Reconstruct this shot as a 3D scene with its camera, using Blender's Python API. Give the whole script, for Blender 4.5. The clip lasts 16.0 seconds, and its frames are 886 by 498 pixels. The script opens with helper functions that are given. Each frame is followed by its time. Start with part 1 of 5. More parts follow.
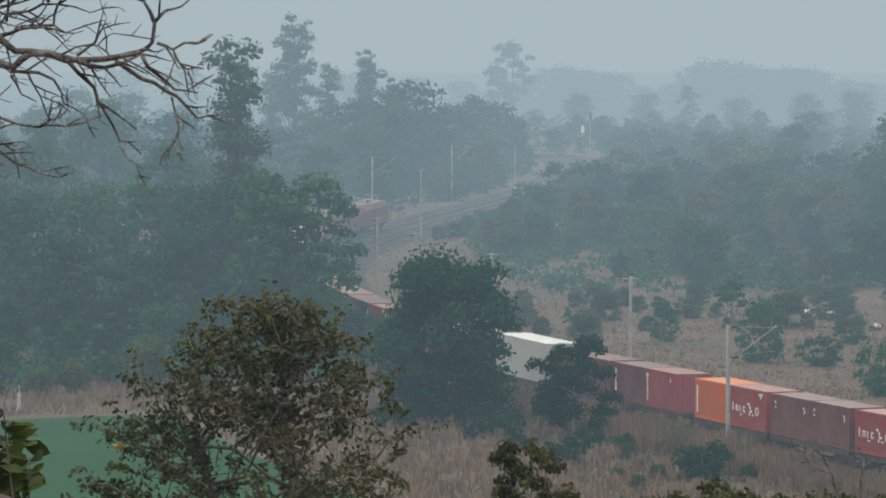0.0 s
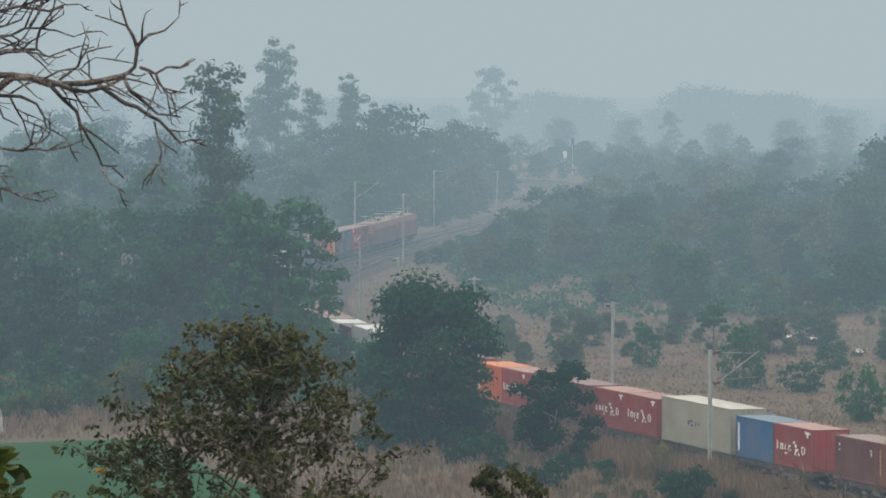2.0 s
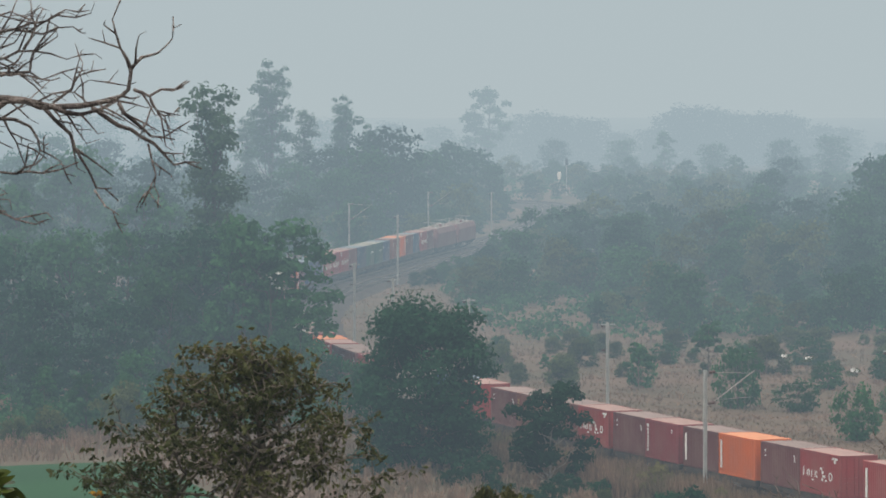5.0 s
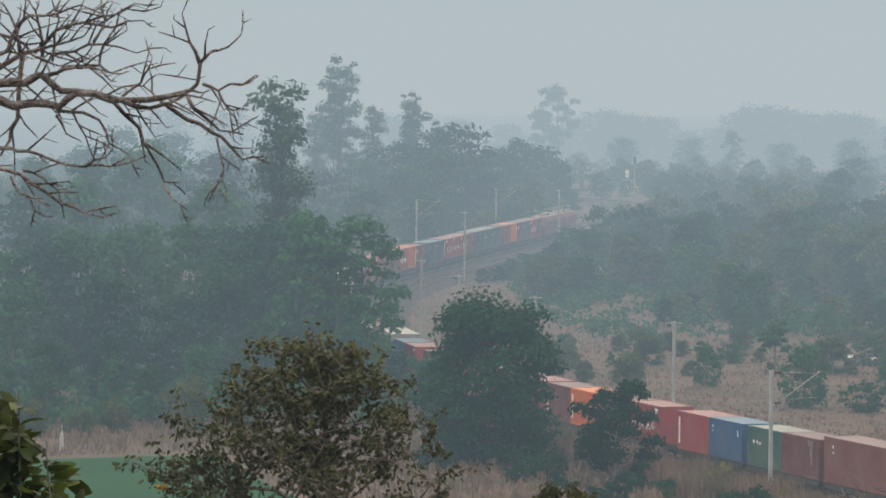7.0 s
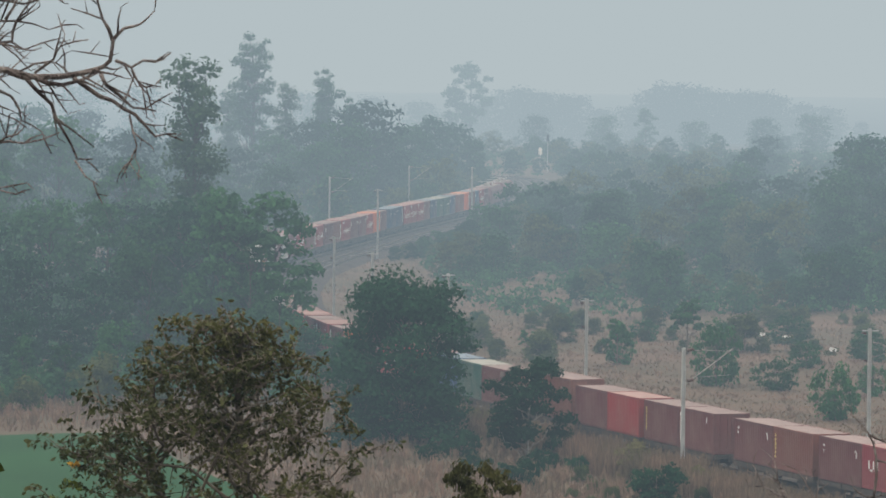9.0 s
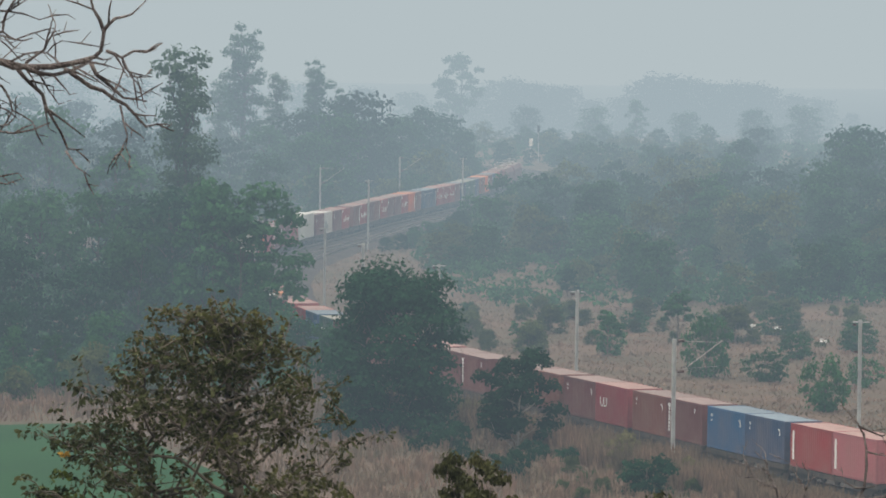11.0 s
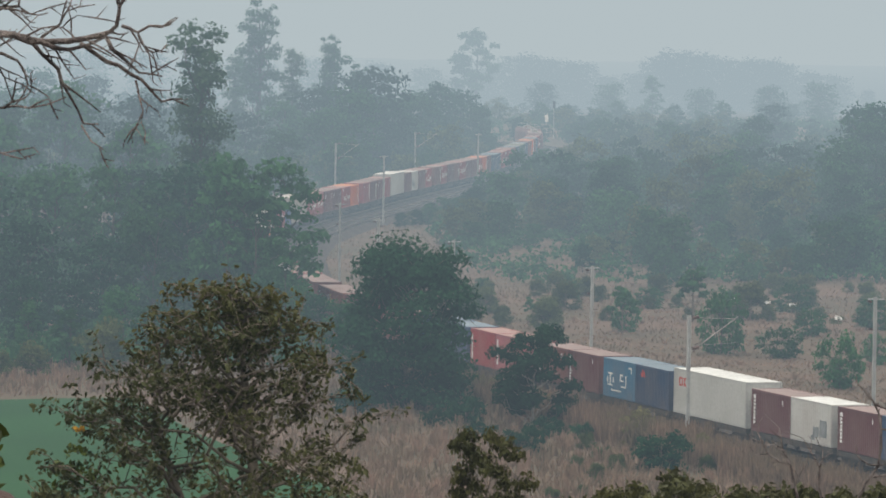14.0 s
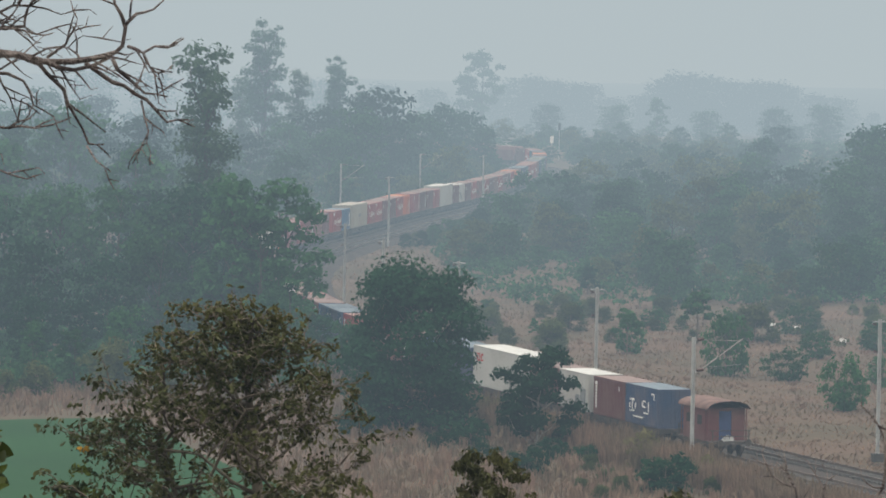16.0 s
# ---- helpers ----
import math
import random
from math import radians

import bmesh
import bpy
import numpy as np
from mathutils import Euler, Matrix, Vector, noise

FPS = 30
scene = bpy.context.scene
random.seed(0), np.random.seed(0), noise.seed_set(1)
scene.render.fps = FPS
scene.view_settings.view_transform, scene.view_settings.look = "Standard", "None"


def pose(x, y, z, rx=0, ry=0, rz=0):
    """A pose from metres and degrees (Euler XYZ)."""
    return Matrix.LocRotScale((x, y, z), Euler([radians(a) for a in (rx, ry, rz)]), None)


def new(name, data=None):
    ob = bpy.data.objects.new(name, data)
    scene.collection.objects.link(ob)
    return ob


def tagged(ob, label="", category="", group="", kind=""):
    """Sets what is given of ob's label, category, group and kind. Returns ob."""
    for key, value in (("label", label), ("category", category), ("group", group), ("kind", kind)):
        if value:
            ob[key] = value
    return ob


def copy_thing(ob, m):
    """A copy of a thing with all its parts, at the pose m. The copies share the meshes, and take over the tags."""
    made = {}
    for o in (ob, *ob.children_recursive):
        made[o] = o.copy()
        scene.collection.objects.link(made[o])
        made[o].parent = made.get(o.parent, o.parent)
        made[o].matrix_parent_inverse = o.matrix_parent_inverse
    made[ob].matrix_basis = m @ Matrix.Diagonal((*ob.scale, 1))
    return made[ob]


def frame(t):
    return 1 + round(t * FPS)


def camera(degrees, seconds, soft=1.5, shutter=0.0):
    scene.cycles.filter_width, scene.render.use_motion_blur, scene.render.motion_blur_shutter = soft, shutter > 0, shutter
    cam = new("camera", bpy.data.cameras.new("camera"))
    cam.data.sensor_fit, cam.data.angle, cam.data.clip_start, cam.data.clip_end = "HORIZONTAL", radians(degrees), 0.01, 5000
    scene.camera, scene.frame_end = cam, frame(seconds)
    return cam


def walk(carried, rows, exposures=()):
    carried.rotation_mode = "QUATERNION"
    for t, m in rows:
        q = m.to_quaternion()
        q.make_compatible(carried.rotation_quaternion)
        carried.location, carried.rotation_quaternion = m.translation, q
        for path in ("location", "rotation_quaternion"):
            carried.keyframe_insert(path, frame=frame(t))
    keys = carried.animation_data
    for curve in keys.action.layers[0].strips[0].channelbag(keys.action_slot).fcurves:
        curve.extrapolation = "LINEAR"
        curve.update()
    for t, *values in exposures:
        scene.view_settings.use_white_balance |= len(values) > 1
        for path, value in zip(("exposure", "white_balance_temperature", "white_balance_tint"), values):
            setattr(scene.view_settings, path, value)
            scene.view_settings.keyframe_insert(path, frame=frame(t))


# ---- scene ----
# ---- camera: hand-held long lens on a hillside, looking along the line ----
EYE = (0.0, 0.0, 26.7)
cam = camera(10.713, 16.0, soft=1.9)
PATH_A = [(0, -0.0015, -2.7527, 0.0392), (0.5, 0.2751, -2.6241, -0.017), (1, 0.2649, -2.751, 0.0298), (1.5, -0.0175, -2.8062, 0.3019), (2, -0.2165, -2.4507, 0.1722), (2.5, -0.2198, -2.2477, 0.2444), (3, -0.2962, -2.5021, 0.0981), (3.5, -0.3525, -2.4963, 0.1784), (4, -0.329, -2.1802, -0.0694), (6.5, 0.1266, -2.2212, 0.3116), (7, 0.5314, -2.2354, 0.4663), (7.5, 0.4172, -2.3798, 0.5009), (8, 0.3084, -2.4114, 0.664)]
PATH_B = [(8.5, 0.0843, -2.41, 0.7234), (9, -0.5277, -2.4989, 0.5979), (11.5, -0.6513, -2.6102, 0.6824), (12, -0.696, -2.5457, 0.5856), (12.5, -0.6854, -2.3924, 0.5946), (13, -0.6752, -2.6766, 0.5629), (13.5, -0.5881, -2.856, 0.7357), (14, -0.463, -2.9059, 0.8497), (14.5, -0.393, -2.9275, 0.8118), (15, -0.3822, -2.8439, 0.8), (15.5, -0.3956, -2.7549, 1.0081), (16, -0.399, -2.6491, 1.0107)]
walk(cam, [(t, pose(0, 0, 26.7, 0, 0, yaw) @ pose(0, 0, 0, 90 + pitch) @ pose(0, 0, 0, 0, 0, roll))
           for t, yaw, pitch, roll in PATH_A + PATH_B],
     exposures=[(0, -0.06, 6330, 6), (4, 0.01, 6540, 8), (7, 0.05, 6640, 10), (12.5, 0.06, 6640, 10), (16, 0.05, 6620, 10)])

# ---- light: bright overcast, thick morning haze ----
HAZE = (0.432, 0.506, 0.541)
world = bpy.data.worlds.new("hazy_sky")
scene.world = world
world.use_nodes = True
wn, wl = world.node_tree.nodes, world.node_tree.links
wn.clear()
wout = wn.new("ShaderNodeOutputWorld")
sky = wn.new("ShaderNodeTexSky")
sky.sky_type, sky.sun_disc, sky.sun_elevation, sky.sun_rotation = "NISHITA", False, radians(48), radians(200)
sky.dust_density = 5.0
bg = wn.new("ShaderNodeBackground")
bg.inputs["Strength"].default_value = 0.1
wl.new(sky.outputs[0], bg.inputs["Color"])
wl.new(bg.outputs[0], wout.inputs["Surface"])
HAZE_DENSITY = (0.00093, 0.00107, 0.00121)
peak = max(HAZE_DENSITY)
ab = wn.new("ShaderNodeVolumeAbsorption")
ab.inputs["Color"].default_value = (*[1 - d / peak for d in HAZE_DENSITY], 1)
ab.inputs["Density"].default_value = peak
# Haze glows by emission, standing in for scattered daylight; thinner near and far.
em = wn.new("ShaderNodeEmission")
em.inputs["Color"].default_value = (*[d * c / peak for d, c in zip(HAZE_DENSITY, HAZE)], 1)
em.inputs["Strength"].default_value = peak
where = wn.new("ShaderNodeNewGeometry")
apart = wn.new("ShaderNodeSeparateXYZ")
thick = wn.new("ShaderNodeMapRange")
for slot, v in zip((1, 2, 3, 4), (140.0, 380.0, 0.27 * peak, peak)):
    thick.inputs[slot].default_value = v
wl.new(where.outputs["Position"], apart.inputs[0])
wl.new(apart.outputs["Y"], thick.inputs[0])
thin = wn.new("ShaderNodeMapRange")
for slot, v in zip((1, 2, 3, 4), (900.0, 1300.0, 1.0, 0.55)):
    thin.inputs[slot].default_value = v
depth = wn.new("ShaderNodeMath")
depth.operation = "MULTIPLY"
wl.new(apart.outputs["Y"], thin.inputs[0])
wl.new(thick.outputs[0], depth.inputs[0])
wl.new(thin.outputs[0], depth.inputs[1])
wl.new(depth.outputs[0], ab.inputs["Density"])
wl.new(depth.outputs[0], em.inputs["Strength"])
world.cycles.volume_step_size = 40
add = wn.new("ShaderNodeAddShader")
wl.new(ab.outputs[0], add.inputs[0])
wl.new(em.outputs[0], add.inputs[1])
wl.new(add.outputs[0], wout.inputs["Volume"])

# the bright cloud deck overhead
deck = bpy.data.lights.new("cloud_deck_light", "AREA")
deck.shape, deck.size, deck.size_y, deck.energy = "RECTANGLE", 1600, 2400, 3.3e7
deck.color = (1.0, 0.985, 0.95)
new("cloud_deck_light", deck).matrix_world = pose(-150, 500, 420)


# ---- materials ----
def mat(name, base, rough=0.8, other=None, scale=1.5, fine=14.0, bump=0.25, metal=0.0, spread=0.12, leaf=0.0, spec=0.3, chance=0.45):
    """A weathered surface: two tones mixed by large stains, fine grain, relief and a little chance from thing to thing."""
    m = bpy.data.materials.new(name)
    m.use_nodes = True
    n, l = m.node_tree.nodes, m.node_tree.links
    b = n["Principled BSDF"]
    other = other or tuple(c * 0.62 for c in base)
    tc = n.new("ShaderNodeTexCoord")
    big, small = n.new("ShaderNodeTexNoise"), n.new("ShaderNodeTexNoise")
    big.inputs["Scale"].default_value, big.inputs["Detail"].default_value = scale, 5
    small.inputs["Scale"].default_value, small.inputs["Detail"].default_value = fine, 6
    for t in (big, small):
        l.new(tc.outputs["Object"], t.inputs["Vector"])
    ramp = n.new("ShaderNodeMapRange")
    ramp.inputs[1].default_value, ramp.inputs[2].default_value = 0.35, 0.68
    l.new(big.outputs[0], ramp.inputs[0])
    mix = n.new("ShaderNodeMix")
    mix.data_type = "RGBA"
    mix.inputs[6].default_value, mix.inputs[7].default_value = (*base, 1), (*other, 1)
    l.new(ramp.outputs[0], mix.inputs[0])
    oi = n.new("ShaderNodeObjectInfo")
    g = n.new("ShaderNodeMapRange")
    g.inputs[3].default_value, g.inputs[4].default_value = 0.78, 1.2
    l.new(small.outputs[0], g.inputs[0])
    r = n.new("ShaderNodeMapRange")
    r.inputs[3].default_value, r.inputs[4].default_value = 1 - spread, 1 + spread
    l.new(oi.outputs["Random"], r.inputs[0])
    mul = n.new("ShaderNodeMath")
    mul.operation = "MULTIPLY"
    l.new(g.outputs[0], mul.inputs[0])
    l.new(r.outputs[0], mul.inputs[1])
    last = mul
    if leaf:
        geo = n.new("ShaderNodeNewGeometry")
        ri = n.new("ShaderNodeMapRange")
        ri.inputs[3].default_value, ri.inputs[4].default_value = 1 - chance, 1 + chance
        l.new(geo.outputs["Random Per Island"], ri.inputs[0])
        last = n.new("ShaderNodeMath")
        last.operation = "MULTIPLY"
        l.new(mul.outputs[0], last.inputs[0])
        l.new(ri.outputs[0], last.inputs[1])
    tint = n.new("ShaderNodeVectorMath")
    tint.operation = "SCALE"
    l.new(mix.outputs[2], tint.inputs[0])
    l.new(last.outputs[0], tint.inputs["Scale"])
    l.new(tint.outputs[0], b.inputs["Base Color"])
    b.inputs["Roughness"].default_value, b.inputs["Metallic"].default_value = rough, metal
    b.inputs["Specular IOR Level"].default_value = spec
    if bump:
        bp = n.new("ShaderNodeBump")
        bp.inputs["Strength"].default_value, bp.inputs["Distance"].default_value = bump, 0.05
        l.new(small.outputs[0], bp.inputs["Height"])
        l.new(bp.outputs[0], b.inputs["Normal"])
    if leaf:
        tr = n.new("ShaderNodeBsdfTranslucent")
        l.new(tint.outputs[0], tr.inputs["Color"])
        ms = n.new("ShaderNodeMixShader")
        ms.inputs[0].default_value = leaf
        l.new(b.outputs[0], ms.inputs[1])
        l.new(tr.outputs[0], ms.inputs[2])
        l.new(ms.outputs[0], n["Material Output"].inputs["Surface"])
    return m


M_GROUND = mat("dry_earth", (0.105, 0.070, 0.052), 0.95, (0.066, 0.056, 0.037), 0.06, 1.5, 0.5, spec=0.1)
M_FIELD = mat("young_crop", (0.007, 0.044, 0.009), 0.9, (0.010, 0.055, 0.012), 0.08, 3.0, 0.5, spec=0.1)
M_BALLAST = mat("track_ballast", (0.060, 0.048, 0.041), 0.95, (0.036, 0.029, 0.026), 0.4, 6.0, 0.6, spec=0.1)
M_GRASS = mat("dry_grass", (0.218, 0.140, 0.100), 0.9, (0.122, 0.100, 0.064), 0.14, 0.6, 0.0, leaf=0.3, spec=0.1, chance=0.28)
M_TUFT = mat("straw_tufts", (0.240, 0.152, 0.110), 0.9, (0.160, 0.118, 0.080), 0.3, 1.0, 0.0, leaf=0.3, spec=0.1, chance=0.18)
M_STEEL = mat("rail_steel", (0.14, 0.11, 0.09), 0.6, (0.08, 0.055, 0.045), 2, 20, 0.1, 0.4)
M_SLEEPER = mat("sleeper_concrete", (0.085, 0.075, 0.066), 0.9)
M_POLE = mat("galvanised_pole", (0.40, 0.40, 0.385), 0.6, (0.28, 0.272, 0.262), 0.8, 9, 0.1, 0.3)
M_WIRE = mat("dark_wire", (0.05, 0.05, 0.05), 0.6)
M_CERAMIC = mat("brown_insulator", (0.07, 0.03, 0.022), 0.3)
M_BARK = mat("grey_bark", (0.16, 0.13, 0.10), 0.95, (0.09, 0.075, 0.06), 1.2, 10, 0.6, spec=0.1)
# grey_bark darkened: the shade among the crowns is put into its colour
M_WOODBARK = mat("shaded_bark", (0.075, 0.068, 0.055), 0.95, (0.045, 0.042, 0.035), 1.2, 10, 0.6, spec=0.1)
M_PALEBARK = mat("pale_bark", (0.38, 0.33, 0.28), 0.9, (0.22, 0.19, 0.15), 1.2, 10, 0.5, spec=0.1)
M_DARKWOOD = mat("bare_wood", (0.25, 0.205, 0.185), 0.9, (0.055, 0.042, 0.040), 9, 60, 0.9, spec=0.2)
LEAF = dict(rough=0.85, bump=0.0, leaf=0.32, spec=0.06, scale=0.35, fine=2.0, chance=0.20, spread=0.30)
M_LEAF_DARK = mat("deep_green_leaves", (0.019, 0.060, 0.027), other=(0.011, 0.038, 0.020), **LEAF)
M_LEAF_MID = mat("green_leaves", (0.040, 0.106, 0.040), other=(0.022, 0.064, 0.028), **LEAF)
M_LEAF_OLIVE = mat("olive_leaves", (0.082, 0.098, 0.040), other=(0.048, 0.068, 0.028), **LEAF)
M_LEAF_GUM = mat("grey_green_leaves", (0.072, 0.125, 0.066), other=(0.040, 0.080, 0.042), **LEAF)
M_LEAF_DRY = mat("yellowing_leaves", (0.150, 0.125, 0.055), other=(0.085, 0.090, 0.040), **LEAF)
M_LEAF_NEAR = mat("leathery_leaves", (0.072, 0.066, 0.022), other=(0.026, 0.032, 0.012), **{**LEAF, "rough": 0.55, "spec": 0.15, "chance": 0.5})
M_LEAF_YELLOW = mat("turned_yellow_leaves", (0.42, 0.24, 0.03), other=(0.30, 0.16, 0.03), **LEAF)
M_LEAF_GLOSS = mat("glossy_leaves", (0.066, 0.080, 0.011), other=(0.012, 0.020, 0.005), **{**LEAF, "rough": 0.5, "spec": 0.15, "scale": 2.5, "chance": 0.5})


# ---- mesh tools ----
class Build:
    """Gathers vertices and faces for one mesh."""

    def __init__(self):
        self.v, self.f = [], []

    def box(self, x0, y0, z0, x1, y1, z1):
        k = len(self.v)
        self.v += [(x, y, z) for z in (z0, z1) for y in (y0, y1) for x in (x0, x1)]
        self.f += [tuple(k + i for i in q) for q in ((0, 2, 3, 1), (4, 5, 7, 6), (0, 1, 5, 4), (2, 6, 7, 3), (0, 4, 6, 2), (1, 3, 7, 5))]
        return self

    def tube(self, pts, radii, n=6):
        pts = [Vector(p) for p in pts]
        k = len(self.v)
        side = None
        for i, (p, r) in enumerate(zip(pts, radii)):
            d = (pts[min(i + 1, len(pts) - 1)] - pts[max(i - 1, 0)]).normalized()
            if side is None:
                side = d.orthogonal().normalized()
            side = (side - d * side.dot(d)).normalized()
            up = d.cross(side)
            for j in range(n):
                a = 2 * math.pi * j / n
                self.v.append(tuple(p + (side * math.cos(a) + up * math.sin(a)) * r))
        for i in range(len(pts) - 1):
            for j in range(n):
                a, b = k + i * n + j, k + i * n + (j + 1) % n
                self.f.append((a, b, b + n, a + n))
        self.f += [tuple(k + j for j in reversed(range(n))), tuple(k + (len(pts) - 1) * n + j for j in range(n))]
        return self

    def sweep(self, rows, closed=False):
        """Faces between rows of equally many points."""
        k, n = len(self.v), len(rows[0])
        for r in rows:
            self.v += [tuple(p) for p in r]
        for i in range(len(rows) - 1):
            for j in range(n if closed else n - 1):
                a, b = k + i * n + j, k + i * n + (j + 1) % n
                self.f.append((a, b, b + n, a + n))
        return self

    def mesh(self, name):
        me = bpy.data.meshes.new(name)
        me.from_pydata(self.v, [], self.f)
        me.update()
        return me


def part(name, b, material, parent=None, label="", smooth=False):
    me = b if isinstance(b, bpy.types.Mesh) else b.mesh(name)
    if not me.materials:
        me.materials.append(material)
    if smooth:
        me.shade_smooth()
    ob = new(name, me)
    if parent:
        ob.parent = parent
    return tagged(ob, label)


def thing(name, label, category, group="", kind=""):
    return tagged(new(name), label, category, group, kind)


# ---- plan of the line: the centre of the near track, from behind the hill to the far bend ----
LINE = [(174.4, -148), (105.4, 52), (36.4, 251.8), (25.75, 282.2), (15.75, 312.5), (5.35, 346), (-5.3, 390.5), (-12.65, 449.4),
        (-15.65, 501.6), (-15.2, 535),
        (-11.4, 569.0), (-9.0, 585.2), (-6.3, 602.7), (-2.1, 633.6), (2.5, 664.8), (6.8, 693.7), (10.4, 718.8), (14.5, 753.3), (18.5, 790.6), (21.6, 824.8), (23.0, 847.9), (22.5, 873.6), (19.3, 885.2),
        (10.3, 898.2), (-2.7, 915.2), (-20.7, 937.2), (-80.7, 995.2)]


def smooth_line(pts, steps=60):
    p = np.array(pts, float)
    out = []
    for i in range(len(p) - 1):
        p0, p1, p2, p3 = p[max(i - 1, 0)], p[i], p[i + 1], p[min(i + 2, len(p) - 1)]
        d = np.linalg.norm(p2 - p1)
        m1 = (p2 - p0) / (d + np.linalg.norm(p1 - p0)) * d
        m2 = (p3 - p1) / (d + np.linalg.norm(p3 - p2)) * d
        for u in np.linspace(0, 1, steps, endpoint=False):
            out.append((2 * u**3 - 3 * u * u + 1) * p1 + (u**3 - 2 * u * u + u) * m1 + (-2 * u**3 + 3 * u * u) * p2 + (u**3 - u * u) * m2)
    return np.array(out + [p[-1]])


TRACK = smooth_line(LINE)
TRACK_S = np.r_[0, np.cumsum(np.linalg.norm(np.diff(TRACK, axis=0), axis=1))]
TRACK_S -= TRACK_S[np.argmin(abs(TRACK[:, 1] - 282.2))]  # 0 m where the train first shows


def on_track(s, side=0.0):
    """Plan point s metres along the line, side metres to the right of it, and the heading."""
    x, y = np.interp(s, TRACK_S, TRACK[:, 0]), np.interp(s, TRACK_S, TRACK[:, 1])
    dx = np.interp(s + 2, TRACK_S, TRACK[:, 0]) - np.interp(s - 2, TRACK_S, TRACK[:, 0])
    dy = np.interp(s + 2, TRACK_S, TRACK[:, 1]) - np.interp(s - 2, TRACK_S, TRACK[:, 1])
    a = math.atan2(dy, dx)
    return x + side * math.sin(a), y - side * math.cos(a), a


def rise(y):
    """The valley floor climbs gently beyond the bend to a low ridge and falls away behind it."""
    y = np.asarray(y, float)
    return np.interp(y, [470, 570, 640, 745, 830, 880, 1000, 2600], [0, 0.85, 0.85, 0.6, 1.0, 1.5, 3.0, -25.8])


def track_x(y):
    return np.interp(y, TRACK[:, 1], TRACK[:, 0])


# ---- ground ----
def ground_z(x, y):
    """The hill under the camera runs down to the plain, on which the line lies on a low bank."""
    x, y = np.asarray(x, float), np.asarray(y, float)
    fall = np.clip((y + 30) / 245, 0, 1)
    hill = 24.5 * (1 - fall * fall * (3 - 2 * fall)) * np.clip(1 - (np.abs(x + 30) / 110) ** 2, 0, 1)
    swell = 0.5 * np.sin(x * 0.045 + 1.3) * np.sin(y * 0.021) + 0.25 * np.sin(x * 0.13 + y * 0.07)
    off = x - track_x(y) - 2.3
    near = np.clip((np.abs(off) - 6.5) / 9, 0, 1)
    return hill + (swell - 0.75) * near - 0.75 * (1 - near) + rise(y)


def build_ground():
    ys = np.r_[np.arange(-400, 200, 12), np.arange(200, 620, 4), np.arange(620, 1300, 12), np.arange(1300, 5000, 125), np.arange(5000, 15000, 1500)]
    xs = np.r_[-4000, -2000, -900, -400, np.arange(-200, -60, 14), np.arange(-60, 90, 3), np.arange(90, 240, 14), 400, 900, 2000, 4000]
    X, Y = np.meshgrid(xs, ys)
    Z = ground_z(X, Y)
    b = Build()
    b.sweep([[(x, y, z) for x, y, z in zip(*r)] for r in zip(X, Y, Z)])
    g = part("ground", b, M_GROUND, None, "", True)
    tagged(g, "dry earth and scrub floor of the valley", "ground", kind="structure")


build_ground()


def build_field():
    b = Build()
    rows = []
    for y in np.arange(236, 325, 4):
        right = np.interp(y, [236, 262, 300, 325], [2, -1, -13, -19])
        rows.append([(x, y, float(ground_z(x, y)) + 0.12) for x in np.linspace(-75, right, 24)])
    b.sweep(rows)
    f = part("crop_field", b, M_FIELD, None, "", True)
    tagged(f, "flat bright green field of young crop", "field", kind="structure")


build_field()


def build_bed():
    b = Build()
    rows = []
    for s in np.arange(-120, 880, 6):
        row = []
        for side, z in ((-4.6, -0.95), (-3.0, -0.28), (6.5, -0.28), (7.8, -0.95)):
            x, y, _ = on_track(s, side)
            row.append((x, y, z + float(rise(y)) + (0.05 * math.sin(s * 1.7 + side) if z < -0.5 else 0)))
        rows.append(row)
    b.sweep(rows)
    bed = part("track_bed", b, M_BALLAST)
    tagged(bed, "brown stone ballast bed under two tracks", "track bed", kind="structure")
    for lane in (0.0, 4.7):
        rails = thing("railway_track", "steel rails on concrete sleepers in brown ballast", "railway track", "tracks of the line", "structure")
        for off in (-0.84, 0.84):
            r = Build()
            rows = []
            for s in np.arange(-120, 870, 5):
                x, y, a = on_track(s, lane + off)
                nx, ny = math.sin(a) * 0.036, -math.cos(a) * 0.036
                z = float(rise(y))
                rows.append([(x - nx, y - ny, z - 0.16), (x - nx, y - ny, z), (x + nx, y + ny, z), (x + nx, y + ny, z - 0.16)])
            r.sweep(rows)
            part("rail", r, M_STEEL, rails)
        r = Build()
        for s in np.arange(-60, 500, 0.65):
            x, y, a = on_track(s, lane)
            m = pose(x, y, float(rise(y)), 0, 0, math.degrees(a))
            k = len(r.v)
            r.box(-0.12, -1.35, -0.34, 0.12, 1.35, -0.15)
            r.v[k:] = [tuple(m @ Vector(p)) for p in r.v[k:]]
        tagged(part("sleepers", r, M_SLEEPER, rails), kind="stuff")


build_bed()


# ---- the container train ----
def paint(name, c, roof=None):
    dusty = tuple(0.55 * v + 0.45 * d for v, d in zip(c, (0.16, 0.11, 0.09)))
    c = tuple(0.86 * v for v in c)
    return mat(name + "_paint", c, 0.6, dusty, 0.45, 7.0, 0.08, spread=0.16, spec=0.3)


